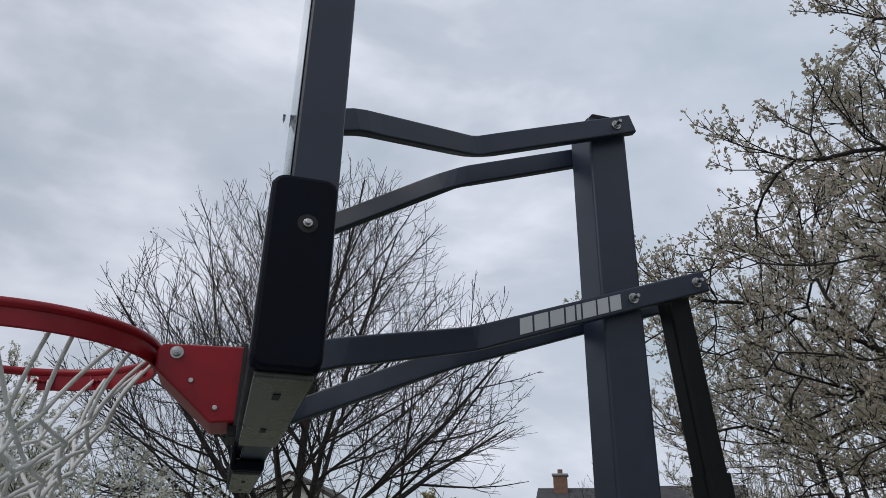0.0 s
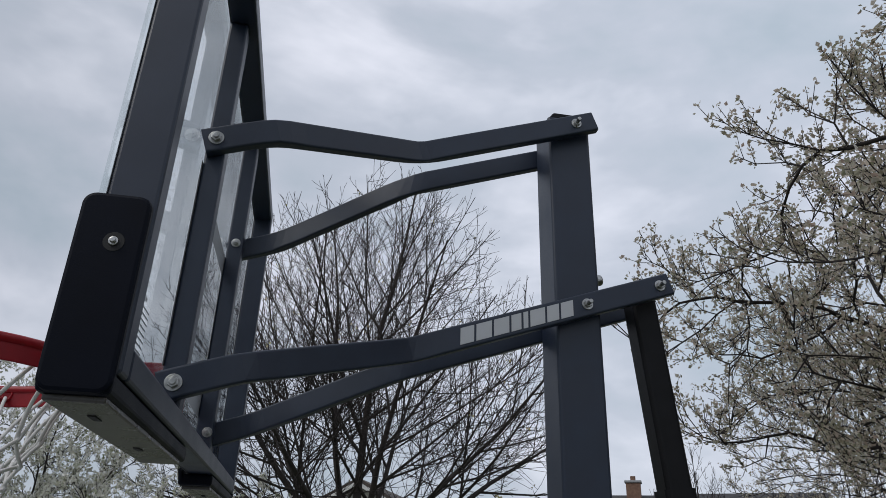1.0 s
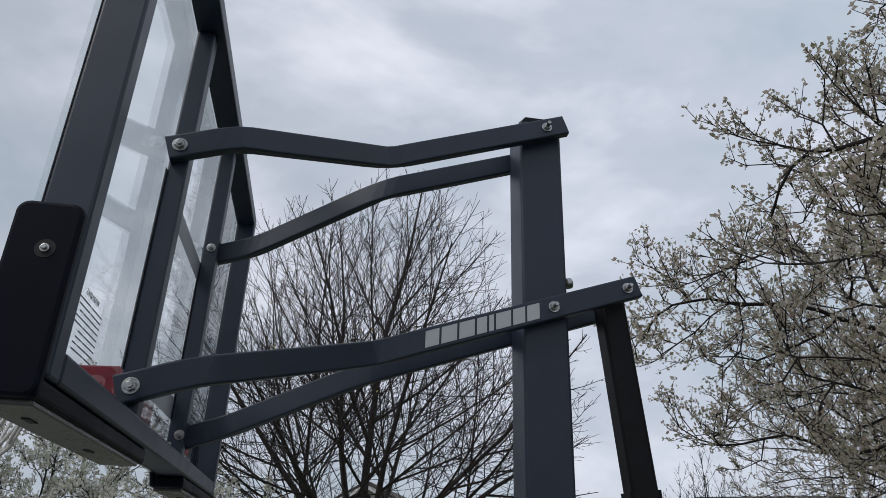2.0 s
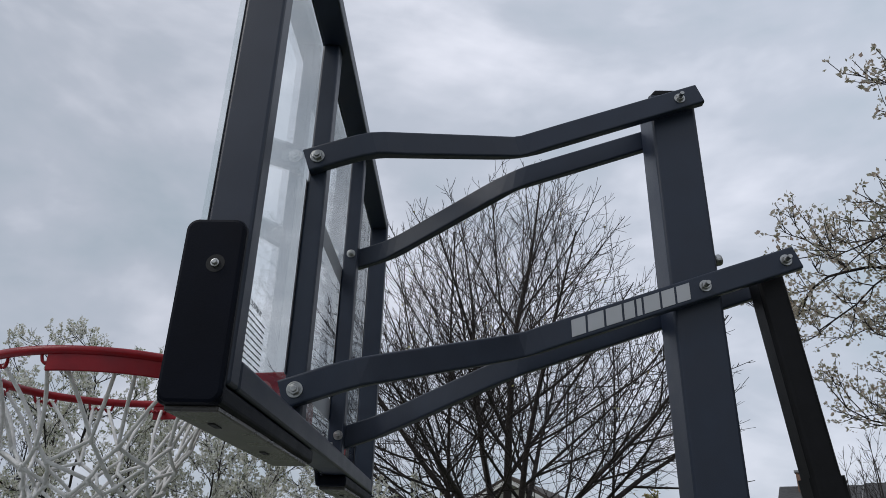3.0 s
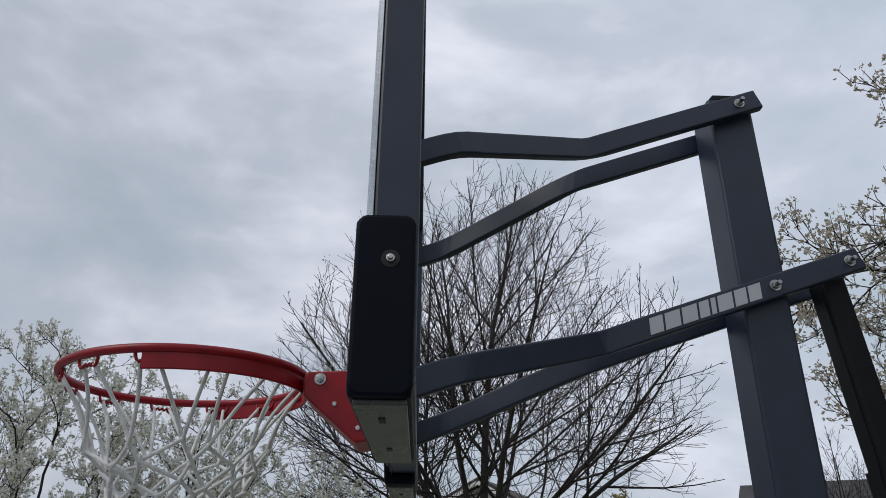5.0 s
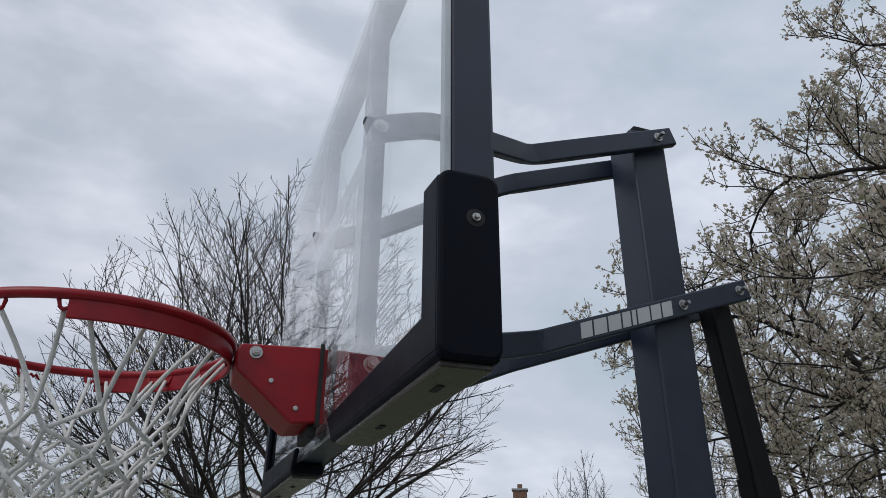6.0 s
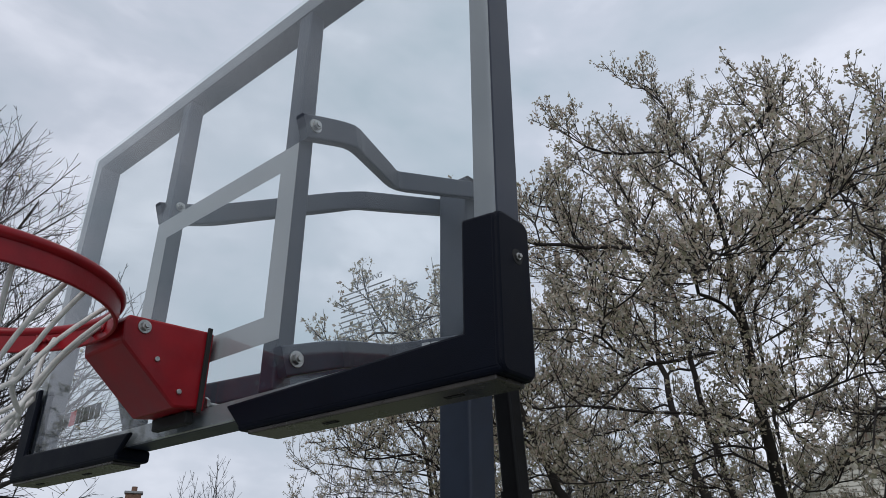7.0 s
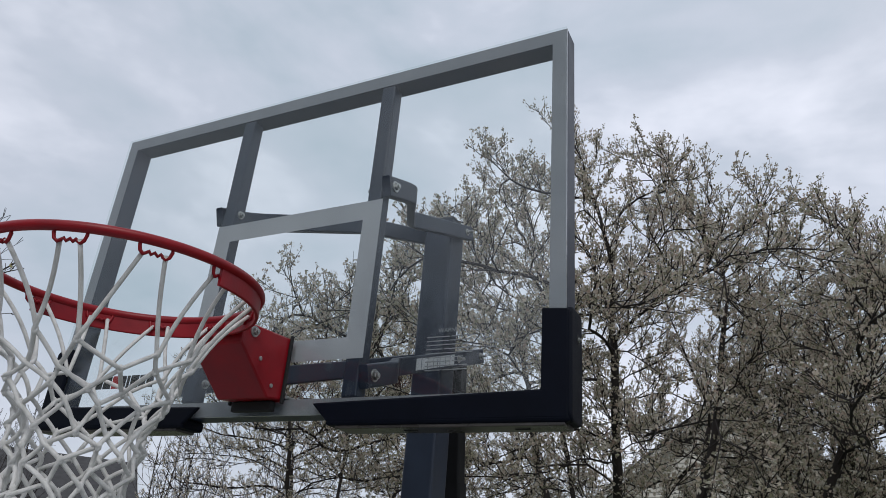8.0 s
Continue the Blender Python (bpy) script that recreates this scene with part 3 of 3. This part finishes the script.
def leaf_tufts(rng, C, D, per, size, spread):
    """Folded leaves standing out round the twig ends, as rosettes."""
    C = np.repeat(C, per, 0) + rng.normal(0, spread, (len(C) * per, 3))
    d = unit(np.repeat(D, per, 0) * 0.7 + rng.normal(0, 0.8, C.shape))
    s = unit(np.cross(d, rng.normal(0, 1, C.shape)))
    u = np.cross(d, s)
    L = (size * rng.uniform(0.6, 1.3, len(C)))[:, None]
    W = L * rng.uniform(0.26, 0.42, (len(C), 1))
    v = np.stack([C, C + d * L * 0.45 + s * W + u * W * 0.4, C + d * L, C + d * L * 0.45 - s * W + u * W * 0.4], 1).reshape(-1, 3)
    n = 4 * np.arange(len(C))[:, None]
    return v, np.concatenate([n + np.array([[0, 1, 2]]), n + np.array([[0, 2, 3]])], 1).reshape(-1, 3)


def tree(name, base, label, category, seed, centre, profile, stems, bark, twig, count=1500, step=0.2, kill=0.36, reach=1.6, stiff=0.7, rise=0.12, wander=0.12, ragged=0.25,
         tip=0.0035, swell=2.35, twigs=2, twig_len=0.45, twig_rise=0.5, small=2, small_len=0.2, leaf=None, per=6, size=0.03, spread=0.012, bare=0.1, group=""):
    rng = np.random.default_rng(seed)
    ob = thing(name, base, label, category, group)
    P, par, D = colonise(rng, base, stems, crown_points(rng, centre, profile, count, ragged), step, kill, reach, stiff, rise, wander)
    n = len(P)
    flow = np.zeros(n)
    heir = np.full(n, -1)
    kids = [[] for _ in range(n)]
    for i in range(n - 1, 0, -1):
        flow[i] = max(flow[i], 1.0)
        flow[par[i]] += flow[i] if kids[i] else 1.0
        kids[par[i]].append(i)
    ends = np.array([not k for k in kids])
    R = tip * np.maximum(flow, 1) ** (1 / swell)
    for i in range(n):
        if kids[i]:
            heir[i] = max(kids[i], key=lambda k: flow[k])
    thick, fine = ([], []), ([], [])
    coarse = min(tip * 4.5, R[1] * 0.55)
    for i in range(n):
        for k in kids[i]:
            if k == heir[i] and i:
                continue
            line, q = [i, k], k
            while heir[q] >= 0:
                q = heir[q]
                line.append(q)
            rad = [min(R[j], R[k] * 1.15) for j in line]
            rad[-1] = tip * 0.7
            lo = next((j for j, q in enumerate(rad) if q < coarse), len(line) - 1)
            for store, a, b, sides in ((thick, 0, lo, 9), (fine, lo, len(line) - 1, 5)):
                if b <= a:
                    continue
                pts, start = P[line[a:b + 1]], len(store[0])
                way = unit(np.gradient(pts, axis=0))
                s = unit(np.cross(way, np.array((0.31, 0.87, 0.38))))
                u = np.cross(way, s)
                for j in range(len(pts)):
                    for m in range(sides):
                        t = 2 * math.pi * m / sides
                        store[0].append(pts[j] + rad[a + j] * (s[j] * math.cos(t) + u[j] * math.sin(t)))
                for j in range(len(pts) - 1):
                    for m in range(sides):
                        p0, p1 = start + j * sides + m, start + j * sides + (m + 1) % sides
                        store[1].append((p0, p1, p1 + sides, p0 + sides))
    raw_part("trunk", thick[0], thick[1], bark, ob, smooth=True)
    young = (R < tip * 3.0) & (np.arange(n) > 0)
    S, K, T, W = sprout(rng, P[young], D[young], twigs, twig_len, 38, twig_rise, 0.35)
    S2, K2, T2, W2 = sprout(rng, np.concatenate([K, (K + T) / 2]), np.concatenate([W, W]), small, small_len, 42, twig_rise, 0.3)
    v, f = [np.array(fine[0]).reshape(-1, 3)], [np.array(fine[1], int).reshape(-1, 4)]
    off = len(fine[0])
    for P0, P1, ra, rb in ((S, K, 0.85, 0.7), (K, T, 0.7, 0.45), (S2, K2, 0.55, 0.45), (K2, T2, 0.45, 0.35)):
        tv, tf = tubes(P0, P1, tip * ra, tip * rb)
        v.append(tv)
        f.append(tf + off)
        off += len(tv)
    crown = raw_part("crown", np.concatenate(v), np.concatenate(f).tolist(), twig, ob, "fine branches and twigs")
    if leaf:
        C = np.concatenate([T, K, T2, K2])
        W = np.concatenate([W, W, W2, W2])
        keep = rng.random(len(C)) > bare
        v, f = leaf_tufts(rng, C[keep], W[keep], per, size, spread)
        raw_part("foliage", v, f.tolist(), leaf, crown, "small leaves and blossom tufts", kind="stuff")
    return ob


def fan(base, fork, count, tilt, height, seed, bend=0.5):
    """Stems leaving a low fork, the first nearly upright, the others leaning out and curving up."""
    r = random.Random(seed)
    b = Vector(base)
    f = b + Vector((r.uniform(-0.05, 0.05), r.uniform(-0.05, 0.05), fork))
    out = []
    for k in range(count):
        a = 2 * math.pi * (k * 0.381966 + 0.04 * r.random())
        t = tilt[0] + (tilt[1] - tilt[0]) * k / max(count - 1, 1)
        h = height * r.uniform(0.75, 1.0) * (1 - 0.35 * k / count)
        side = Vector((math.cos(a), math.sin(a), 0))
        p1 = f + side * (t * h * 0.45) + Vector((0, 0, h * 0.33))
        p2 = p1 + side * (t * h * 0.33) + Vector((0, 0, h * 0.33))
        p3 = p2 + side * (t * h * 0.33 * bend) + Vector((0, 0, h * 0.34))
        out.append([f, p1, p2, p3])
    return out


def straight_tree(name, base, label, category, seed, centre, profile, fork, stems, lean, reach, bark, twig, gaps, shares, least, trunk_r, buds=None, group=""):
    """A leafless tree of straight limbs: side branches leave each limb in a spiral and stop at the crown's outline."""
    r = random.Random(seed)
    ob = thing(name, base, label, category, group)
    zs, rs = zip(*profile)
    thick, fine, bud_at = ([], []), ([], []), []

    def tube(store, pts, r0, r1, sides):
        v, f = store
        start, last = len(v), len(pts) - 1
        for i, p in enumerate(pts):
            d = (pts[min(i + 1, last)] - pts[max(i - 1, 0)]).normalized()
            s = d.orthogonal().normalized()
            u = d.cross(s)
            q = r0 + (r1 - r0) * i / last
            for j in range(sides):
                a = 2 * math.pi * j / sides
                v.append(tuple(p + s * (q * math.cos(a)) + u * (q * math.sin(a))))
        for i in range(last):
            for j in range(sides):
                a, b = start + i * sides + j, start + i * sides + (j + 1) % sides
                f.append((a, b, b + sides, a + sides))

    def limb(p, d, length, rad, level):
        n = (9, 6, 4, 2)[level]
        edge = 1.0 + r.uniform(-0.12, 0.06)
        pts, way = [p], d
        for k in range(n):
            way = (way + Vector((r.gauss(0, 0.05), r.gauss(0, 0.05), (0.05, 0.075, 0.12, 0.10)[level] + r.gauss(0, 0.04)))).normalized()
            q = pts[-1] + way * (length / n)
            if q.z > zs[0] and math.hypot(q.x - centre[0], q.y - centre[1]) > edge * np.interp(q.z, zs, rs, right=0.0) and len(pts) > 1:
                break
            pts.append(q)
        if len(pts) < 2:
            return
        grown = length * (len(pts) - 1) / n
        tip_r = max(rad * (0.16, 0.25, 0.4, 0.6)[level], least * 0.7)
        tube(thick if level < 2 and rad > 0.012 else fine, pts, rad, tip_r, (9, 6, 4, 3)[level])
        if level == 3:
            if buds and r.random() < 0.02:
                bud_at.append((pts[-1], way))
            return
        turn = r.uniform(0, 6.28)
        at = (0.20, 0.12, 0.06, 0)[level] * grown
        last = len(pts) - 1
        while at < grown * 0.98:
            u = at / grown
            x = min(u * last, last - 1e-4)
            i = int(x)
            here = pts[i].lerp(pts[i + 1], x - i)
            along = (pts[i + 1] - pts[i]).normalized()
            turn += 2.4 + r.gauss(0, 0.35)
            side = Matrix.Rotation(turn, 3, along) @ along.orthogonal().normalized()
            ang = radians(r.gauss((54, 50, 44)[level], 8)) * (1 - 0.3 * u)
            nd = (along * math.cos(ang) + side * math.sin(ang)).normalized()
            size = shares[level] * (grown * (1 - u) * 0.8 + grown * 0.22) * r.uniform(0.65, 1.2)
            here_r = rad + (tip_r - rad) * u
            limb(here, nd, size, max(here_r * r.uniform(0.42, 0.6), least), level + 1)
            at += gaps[level] * r.uniform(0.6, 1.4)

    b = Vector(base)
    f = b + Vector((0, 0, fork))
    tube(thick, [b, b + Vector((0.02, 0.01, fork * 0.5)), f + Vector((0, 0, 0.15))], trunk_r * 1.9, trunk_r * 1.45, 12)
    for k in range(stems):
        a = 2.4 * k + r.uniform(-0.2, 0.2)
        t = lean[0] + (lean[1] - lean[0]) * k / max(stems - 1, 1)
        limb(f, Vector((math.cos(a) * t, math.sin(a) * t, 1)).normalized(), reach * r.uniform(0.9, 1.1), trunk_r * r.uniform(0.7, 1.0), 0)
    raw_part("trunk", thick[0], thick[1], bark, ob, smooth=True)
    crown = raw_part("crown", fine[0], fine[1], twig, ob, "fine branches and twigs")
    if bud_at:
        v, fs = leaf_tufts(np.random.default_rng(seed), np.array([p for p, w in bud_at]), np.array([w for p, w in bud_at]), 3, 0.05, 0.03)
        raw_part("buds", v, fs.tolist(), buds, crown, "opening yellow-green buds", kind="stuff")
    return ob


DOME = [(1.9, 3.0), (3.3, 4.5), (4.6, 4.5), (6.0, 3.8), (7.4, 2.9), (8.4, 2.1), (9.1, 1.3), (9.6, 0.4)]
straight_tree("bare_tree", (1.25, 12.5, 0), "large rounded leafless tree with dense fine twigs", "tree", 11, (1.15, 12.5), DOME, 1.7, 10, (0.04, 2.3), 9.0, BARK, TWIG, (0.37, 0.28, 0.18), (1.05, 0.70, 0.62), 0.0050, 0.085, BUDS)
straight_tree("bare_tree", (-11.6, 8.6, 0), "leafless tree with upswept grey branches", "tree", 12, (-11.6, 8.6), [(1.4, 2.6), (2.6, 4.2), (4.4, 4.1), (5.8, 3.3), (7.0, 2.3), (8.1, 1.0), (8.6, 0.3)], 1.4, 11, (0.05, 2.2), 8.4, BARK, TWIG, (0.30, 0.23, 0.16), (1.05, 0.70, 0.62), 0.0048, 0.080)

PEAR = dict(count=2100, step=0.12, kill=0.23, reach=1.9, stiff=0.55, rise=0.10, wander=0.22, ragged=0.16, tip=0.0042, swell=2.05, twigs=2, twig_len=0.24, twig_rise=0.35, small=2, small_len=0.12, per=7, size=0.021, spread=0.010)
tree("pear_tree", (4.35, 1.6, 0), "flowering pear tree with small grey-green and tan leaves", "tree", 21, (4.5, 1.75), [(2.1, 2.3), (2.5, 2.75), (2.9, 2.85), (3.5, 2.6), (4.1, 1.95), (4.6, 1.5), (5.0, 1.0), (5.35, 0.3)], fan((4.35, 1.6, 0), 0.9, 8, (0.08, 0.95), 3.3, 6), PEARBARK, PEARBARK, leaf=LEAF, bare=0.12, group="pear trees beside the hoop", **PEAR)
tree("pear_tree", (5.2, -1.2, 0), "flowering pear tree with spreading dark branches and sparse leaves", "tree", 22, (5.2, -1.1), [(2.3, 2.1), (2.9, 2.4), (3.5, 2.1), (4.0, 1.6), (4.4, 1.0), (4.7, 0.3)], fan((5.2, -1.2, 0), 0.8, 7, (0.15, 1.15), 2.8, 7), PEARBARK, PEARBARK, leaf=LEAF, bare=0.38, group="pear trees beside the hoop", **dict(PEAR, count=1000))
tree("pear_tree", (6.6, 5.7, 0), "flowering pear tree with pinkish tan young leaves", "tree", 26, (6.5, 5.7), [(1.6, 1.7), (2.2, 2.1), (3.0, 2.35), (4.0, 2.1), (4.8, 1.4), (5.3, 0.5)], fan((6.6, 5.7, 0), 0.8, 6, (0.1, 0.95), 3.2, 8), PEARBARK, PEARBARK, leaf=LEAF, bare=0.45, group="pear trees beside the hoop", **dict(PEAR, count=900, small=1))
WHITEPEAR = dict(PEAR, count=480, small=1, step=0.17, kill=0.36, reach=1.4, tip=0.0050, per=8, size=0.046, twig_len=0.28, small_len=0.15, spread=0.018)
white_pear = tree("pear_tree", (-4.9, 9.6, 0), "flowering pear tree in white blossom", "tree", 23, (-4.9, 9.6), [(1.0, 0.8), (1.7, 1.4), (2.7, 1.75), (3.6, 1.6), (4.25, 1.2), (4.8, 0.5)], fan((-4.9, 9.6, 0), 0.7, 6, (0.08, 0.7), 3.0, 9), PEARBARK, PEARBARK, leaf=BLOSSOM, bare=0.3, group="blossoming trees behind the rim", **WHITEPEAR)
copy_thing(white_pear, Matrix.Translation((-3.1, 10.8, 0)) @ Matrix.Rotation(radians(130), 4, "Z") @ Matrix.Scale(0.9, 4))
tree("pear_tree", (-1.9, 11.4, 0), "low flowering tree in white and green", "tree", 24, (-1.9, 11.4), [(0.6, 1.2), (1.2, 2.3), (2.0, 2.4), (2.8, 1.7), (3.3, 0.6)], fan((-1.9, 11.4, 0), 0.5, 5, (0.2, 1.3), 2.0, 10), PEARBARK, PEARBARK, leaf=BLOSSOM, bare=0.35, group="blossoming trees behind the rim", **WHITEPEAR)
tree("shrub", (-6.1, 8.2, 0), "pale green leafing shrub", "shrub", 25, (-6.1, 8.2), [(0.3, 0.8), (1.0, 1.15), (1.9, 1.15), (2.4, 0.8), (2.75, 0.3)], fan((-6.1, 8.2, 0), 0.3, 6, (0.2, 1.2), 1.7, 11), PEARBARK, PEARBARK, leaf=GREENLEAF, bare=0.05, **WHITEPEAR)

tree("shrub", (6.2, 22.0, 0), "yellow-green leafing shrub before a brown roof", "shrub", 27, (6.2, 22.0), [(0.5, 1.2), (1.4, 1.9), (2.4, 1.8), (3.1, 1.1), (3.6, 0.3)], fan((6.2, 22.0, 0), 0.4, 6, (0.2, 1.1), 2.2, 13), PEARBARK, PEARBARK, leaf=BUDS, bare=0.05, **dict(WHITEPEAR, size=0.09, spread=0.04))

far_bare = straight_tree("far_tree", (-12.6, 17.0, 0), "slender leafless tree in the distance", "tree", 31, (-12.6, 17.0), [(0.8, 0.8), (2.0, 1.5), (3.6, 1.5), (5.0, 1.0), (6.4, 0.3)], 1.0, 5, (0.03, 0.40), 5.4, TWIG, TWIG, (0.34, 0.28, 0.24), (0.5, 0.5, 0.5), 0.006, 0.045, group="slender bare trees far off")
for x, y, s, a in ((-11.5, 16.3, 1.02, 20), (-13.7, 16.5, 0.9, 240), (-12.0, 18.4, 1.08, 300), (-9.9, 17.4, 0.8, 110), (-14.7, 18.0, 1.0, 70), (-10.9, 18.8, 0.95, 150), (-16.4, 16.2, 1.05, 200), (14.2, 25.5, 0.95, 40), (16.6, 27.0, 0.9, 120), (12.4, 24.0, 0.75, 260), (12.5, 15.0, 0.85, 20), (15.2, 13.6, 0.9, 310), (11.0, 18.6, 0.85, 95), (17.5, 19.0, 1.0, 180)):
    copy_thing(far_bare, Matrix.Translation((x, y, 0)) @ Matrix.Rotation(radians(a), 4, "Z") @ Matrix.Scale(s, 4))


# ---- houses ----
def house(x, y, turn, w, d, eave, ridge, roof_mat, label, chimney=None, windows=2):
    """A gabled house, built at the origin with its long side facing -y, then set in place."""
    h = thing("house", (0, 0, 0), label, "house")
    wall = part("wall", prism([(-d / 2, 0), (d / 2, 0), (d / 2, eave), (0, ridge - 0.15), (-d / 2, eave)], "x", -w / 2, w / 2, 0), SIDING, h, "cream siding wall")
    # lapped boards on the gable ends and the front
    v, f = [], []
    rows = int(ridge / 0.12)
    for r in range(rows):
        z0, z1 = r * 0.12, r * 0.12 + 0.115
        half = d / 2 if z1 < eave else d / 2 * max(0.0, (ridge - 0.2 - z1) / (ridge - 0.2 - eave))
        if half < 0.1:
            continue
        for sx in (-1, 1):
            xo, xi = sx * (w / 2 + 0.022), sx * (w / 2 + 0.003)
            n = len(v)
            v += [(xo, -half, z0), (xo, half, z0), (xi, half, z1), (xi, -half, z1), (xi, -half, z0), (xi, half, z0)]
            f += [(n, n + 1, n + 2, n + 3), (n, n + 4, n + 5, n + 1)]
        if z1 < eave:
            n = len(v)
            v += [(-w / 2, -d / 2 - 0.022, z0), (w / 2, -d / 2 - 0.022, z0), (w / 2, -d / 2 - 0.003, z1), (-w / 2, -d / 2 - 0.003, z1), (-w / 2, -d / 2 - 0.003, z0), (w / 2, -d / 2 - 0.003, z0)]
            f += [(n, n + 1, n + 2, n + 3), (n, n + 4, n + 5, n + 1)]
    raw_part("siding", v, f, SIDING, wall, "lapped horizontal siding boards", kind="stuff")
    k = (ridge - eave) / (d / 2)
    over = 0.35
    roof = [(-d / 2 - over, eave - k * over), (0, ridge), (d / 2 + over, eave - k * over), (d / 2 + over, eave - k * over + 0.16), (0, ridge + 0.18), (-d / 2 - over, eave - k * over + 0.16)]
    part("roof", prism(roof, "x", -w / 2 - 0.3, w / 2 + 0.3, 0.01), roof_mat, h, "shingled gable roof")
    for sx in (-1, 1):
        strip = [(-d / 2 - over, eave - k * over - 0.10), (0, ridge - 0.10), (d / 2 + over, eave - k * over - 0.10), (d / 2 + over, eave - k * over + 0.05), (0, ridge + 0.05), (-d / 2 - over, eave - k * over + 0.05)]
        a, b = sorted((sx * (w / 2 + 0.301), sx * (w / 2 + 0.34)))
        part("bargeboard", prism(strip, "x", a, b, 0), WHITE, h, "white painted bargeboard")
    for i in range(windows):
        cx = -w / 2 + w * (i + 0.5) / windows
        win = part("window", box((cx - 0.5, -d / 2 - 0.06, eave - 1.7), (cx + 0.5, -d / 2 - 0.024, eave - 0.45), 0.01), WHITE, h, "white framed window")
        part("pane", box((cx - 0.42, -d / 2 - 0.066, eave - 1.62), (cx + 0.42, -d / 2 - 0.061, eave - 0.53), 0), PANE, win)
    if chimney is not None:
        st = part("chimney", box((chimney - 0.38, -0.9, ridge - 1.6), (chimney + 0.38, -0.2, ridge + 0.75), 0.01), BRICK, h, "brown brick chimney")
        part("chimney_cap", box((chimney - 0.45, -0.97, ridge + 0.752), (chimney + 0.45, -0.13, ridge + 0.87), 0.02), CONCRETE, st)
        part("flue", cyl((chimney, -0.55, ridge + 0.87), (chimney, -0.55, ridge + 1.12), 0.14), BRICK, st)
    h.matrix_basis = pose(x, y, 0, 0, 0, turn)
    return h


house(20.1, 37.2, -28, 6.0, 8.5, 3.8, 5.5, SHINGLE, "distant house with grey shingle roof and brick chimney", chimney=-2.0)
house(18.6, 27.5, -35, 5.0, 7.0, 3.0, 4.75, SHINGLE, "distant house with grey shingle gable roof")
house(3.8, 31.0, 70, 8.5, 7.0, 2.7, 4.5, SHINGLE_B, "distant house with brown shingle roof behind the bare tree")
house(22.5, 2.0, 0, 9.0, 9.0, 2.75, 6.2, SHINGLE, "cream sided house with gable end behind the pear trees", windows=0)
house(27.0, -5.0, 0, 9.0, 8.4, 4.4, 7.7, SHINGLE, "cream sided house with grey roof beyond the garden", windows=0)
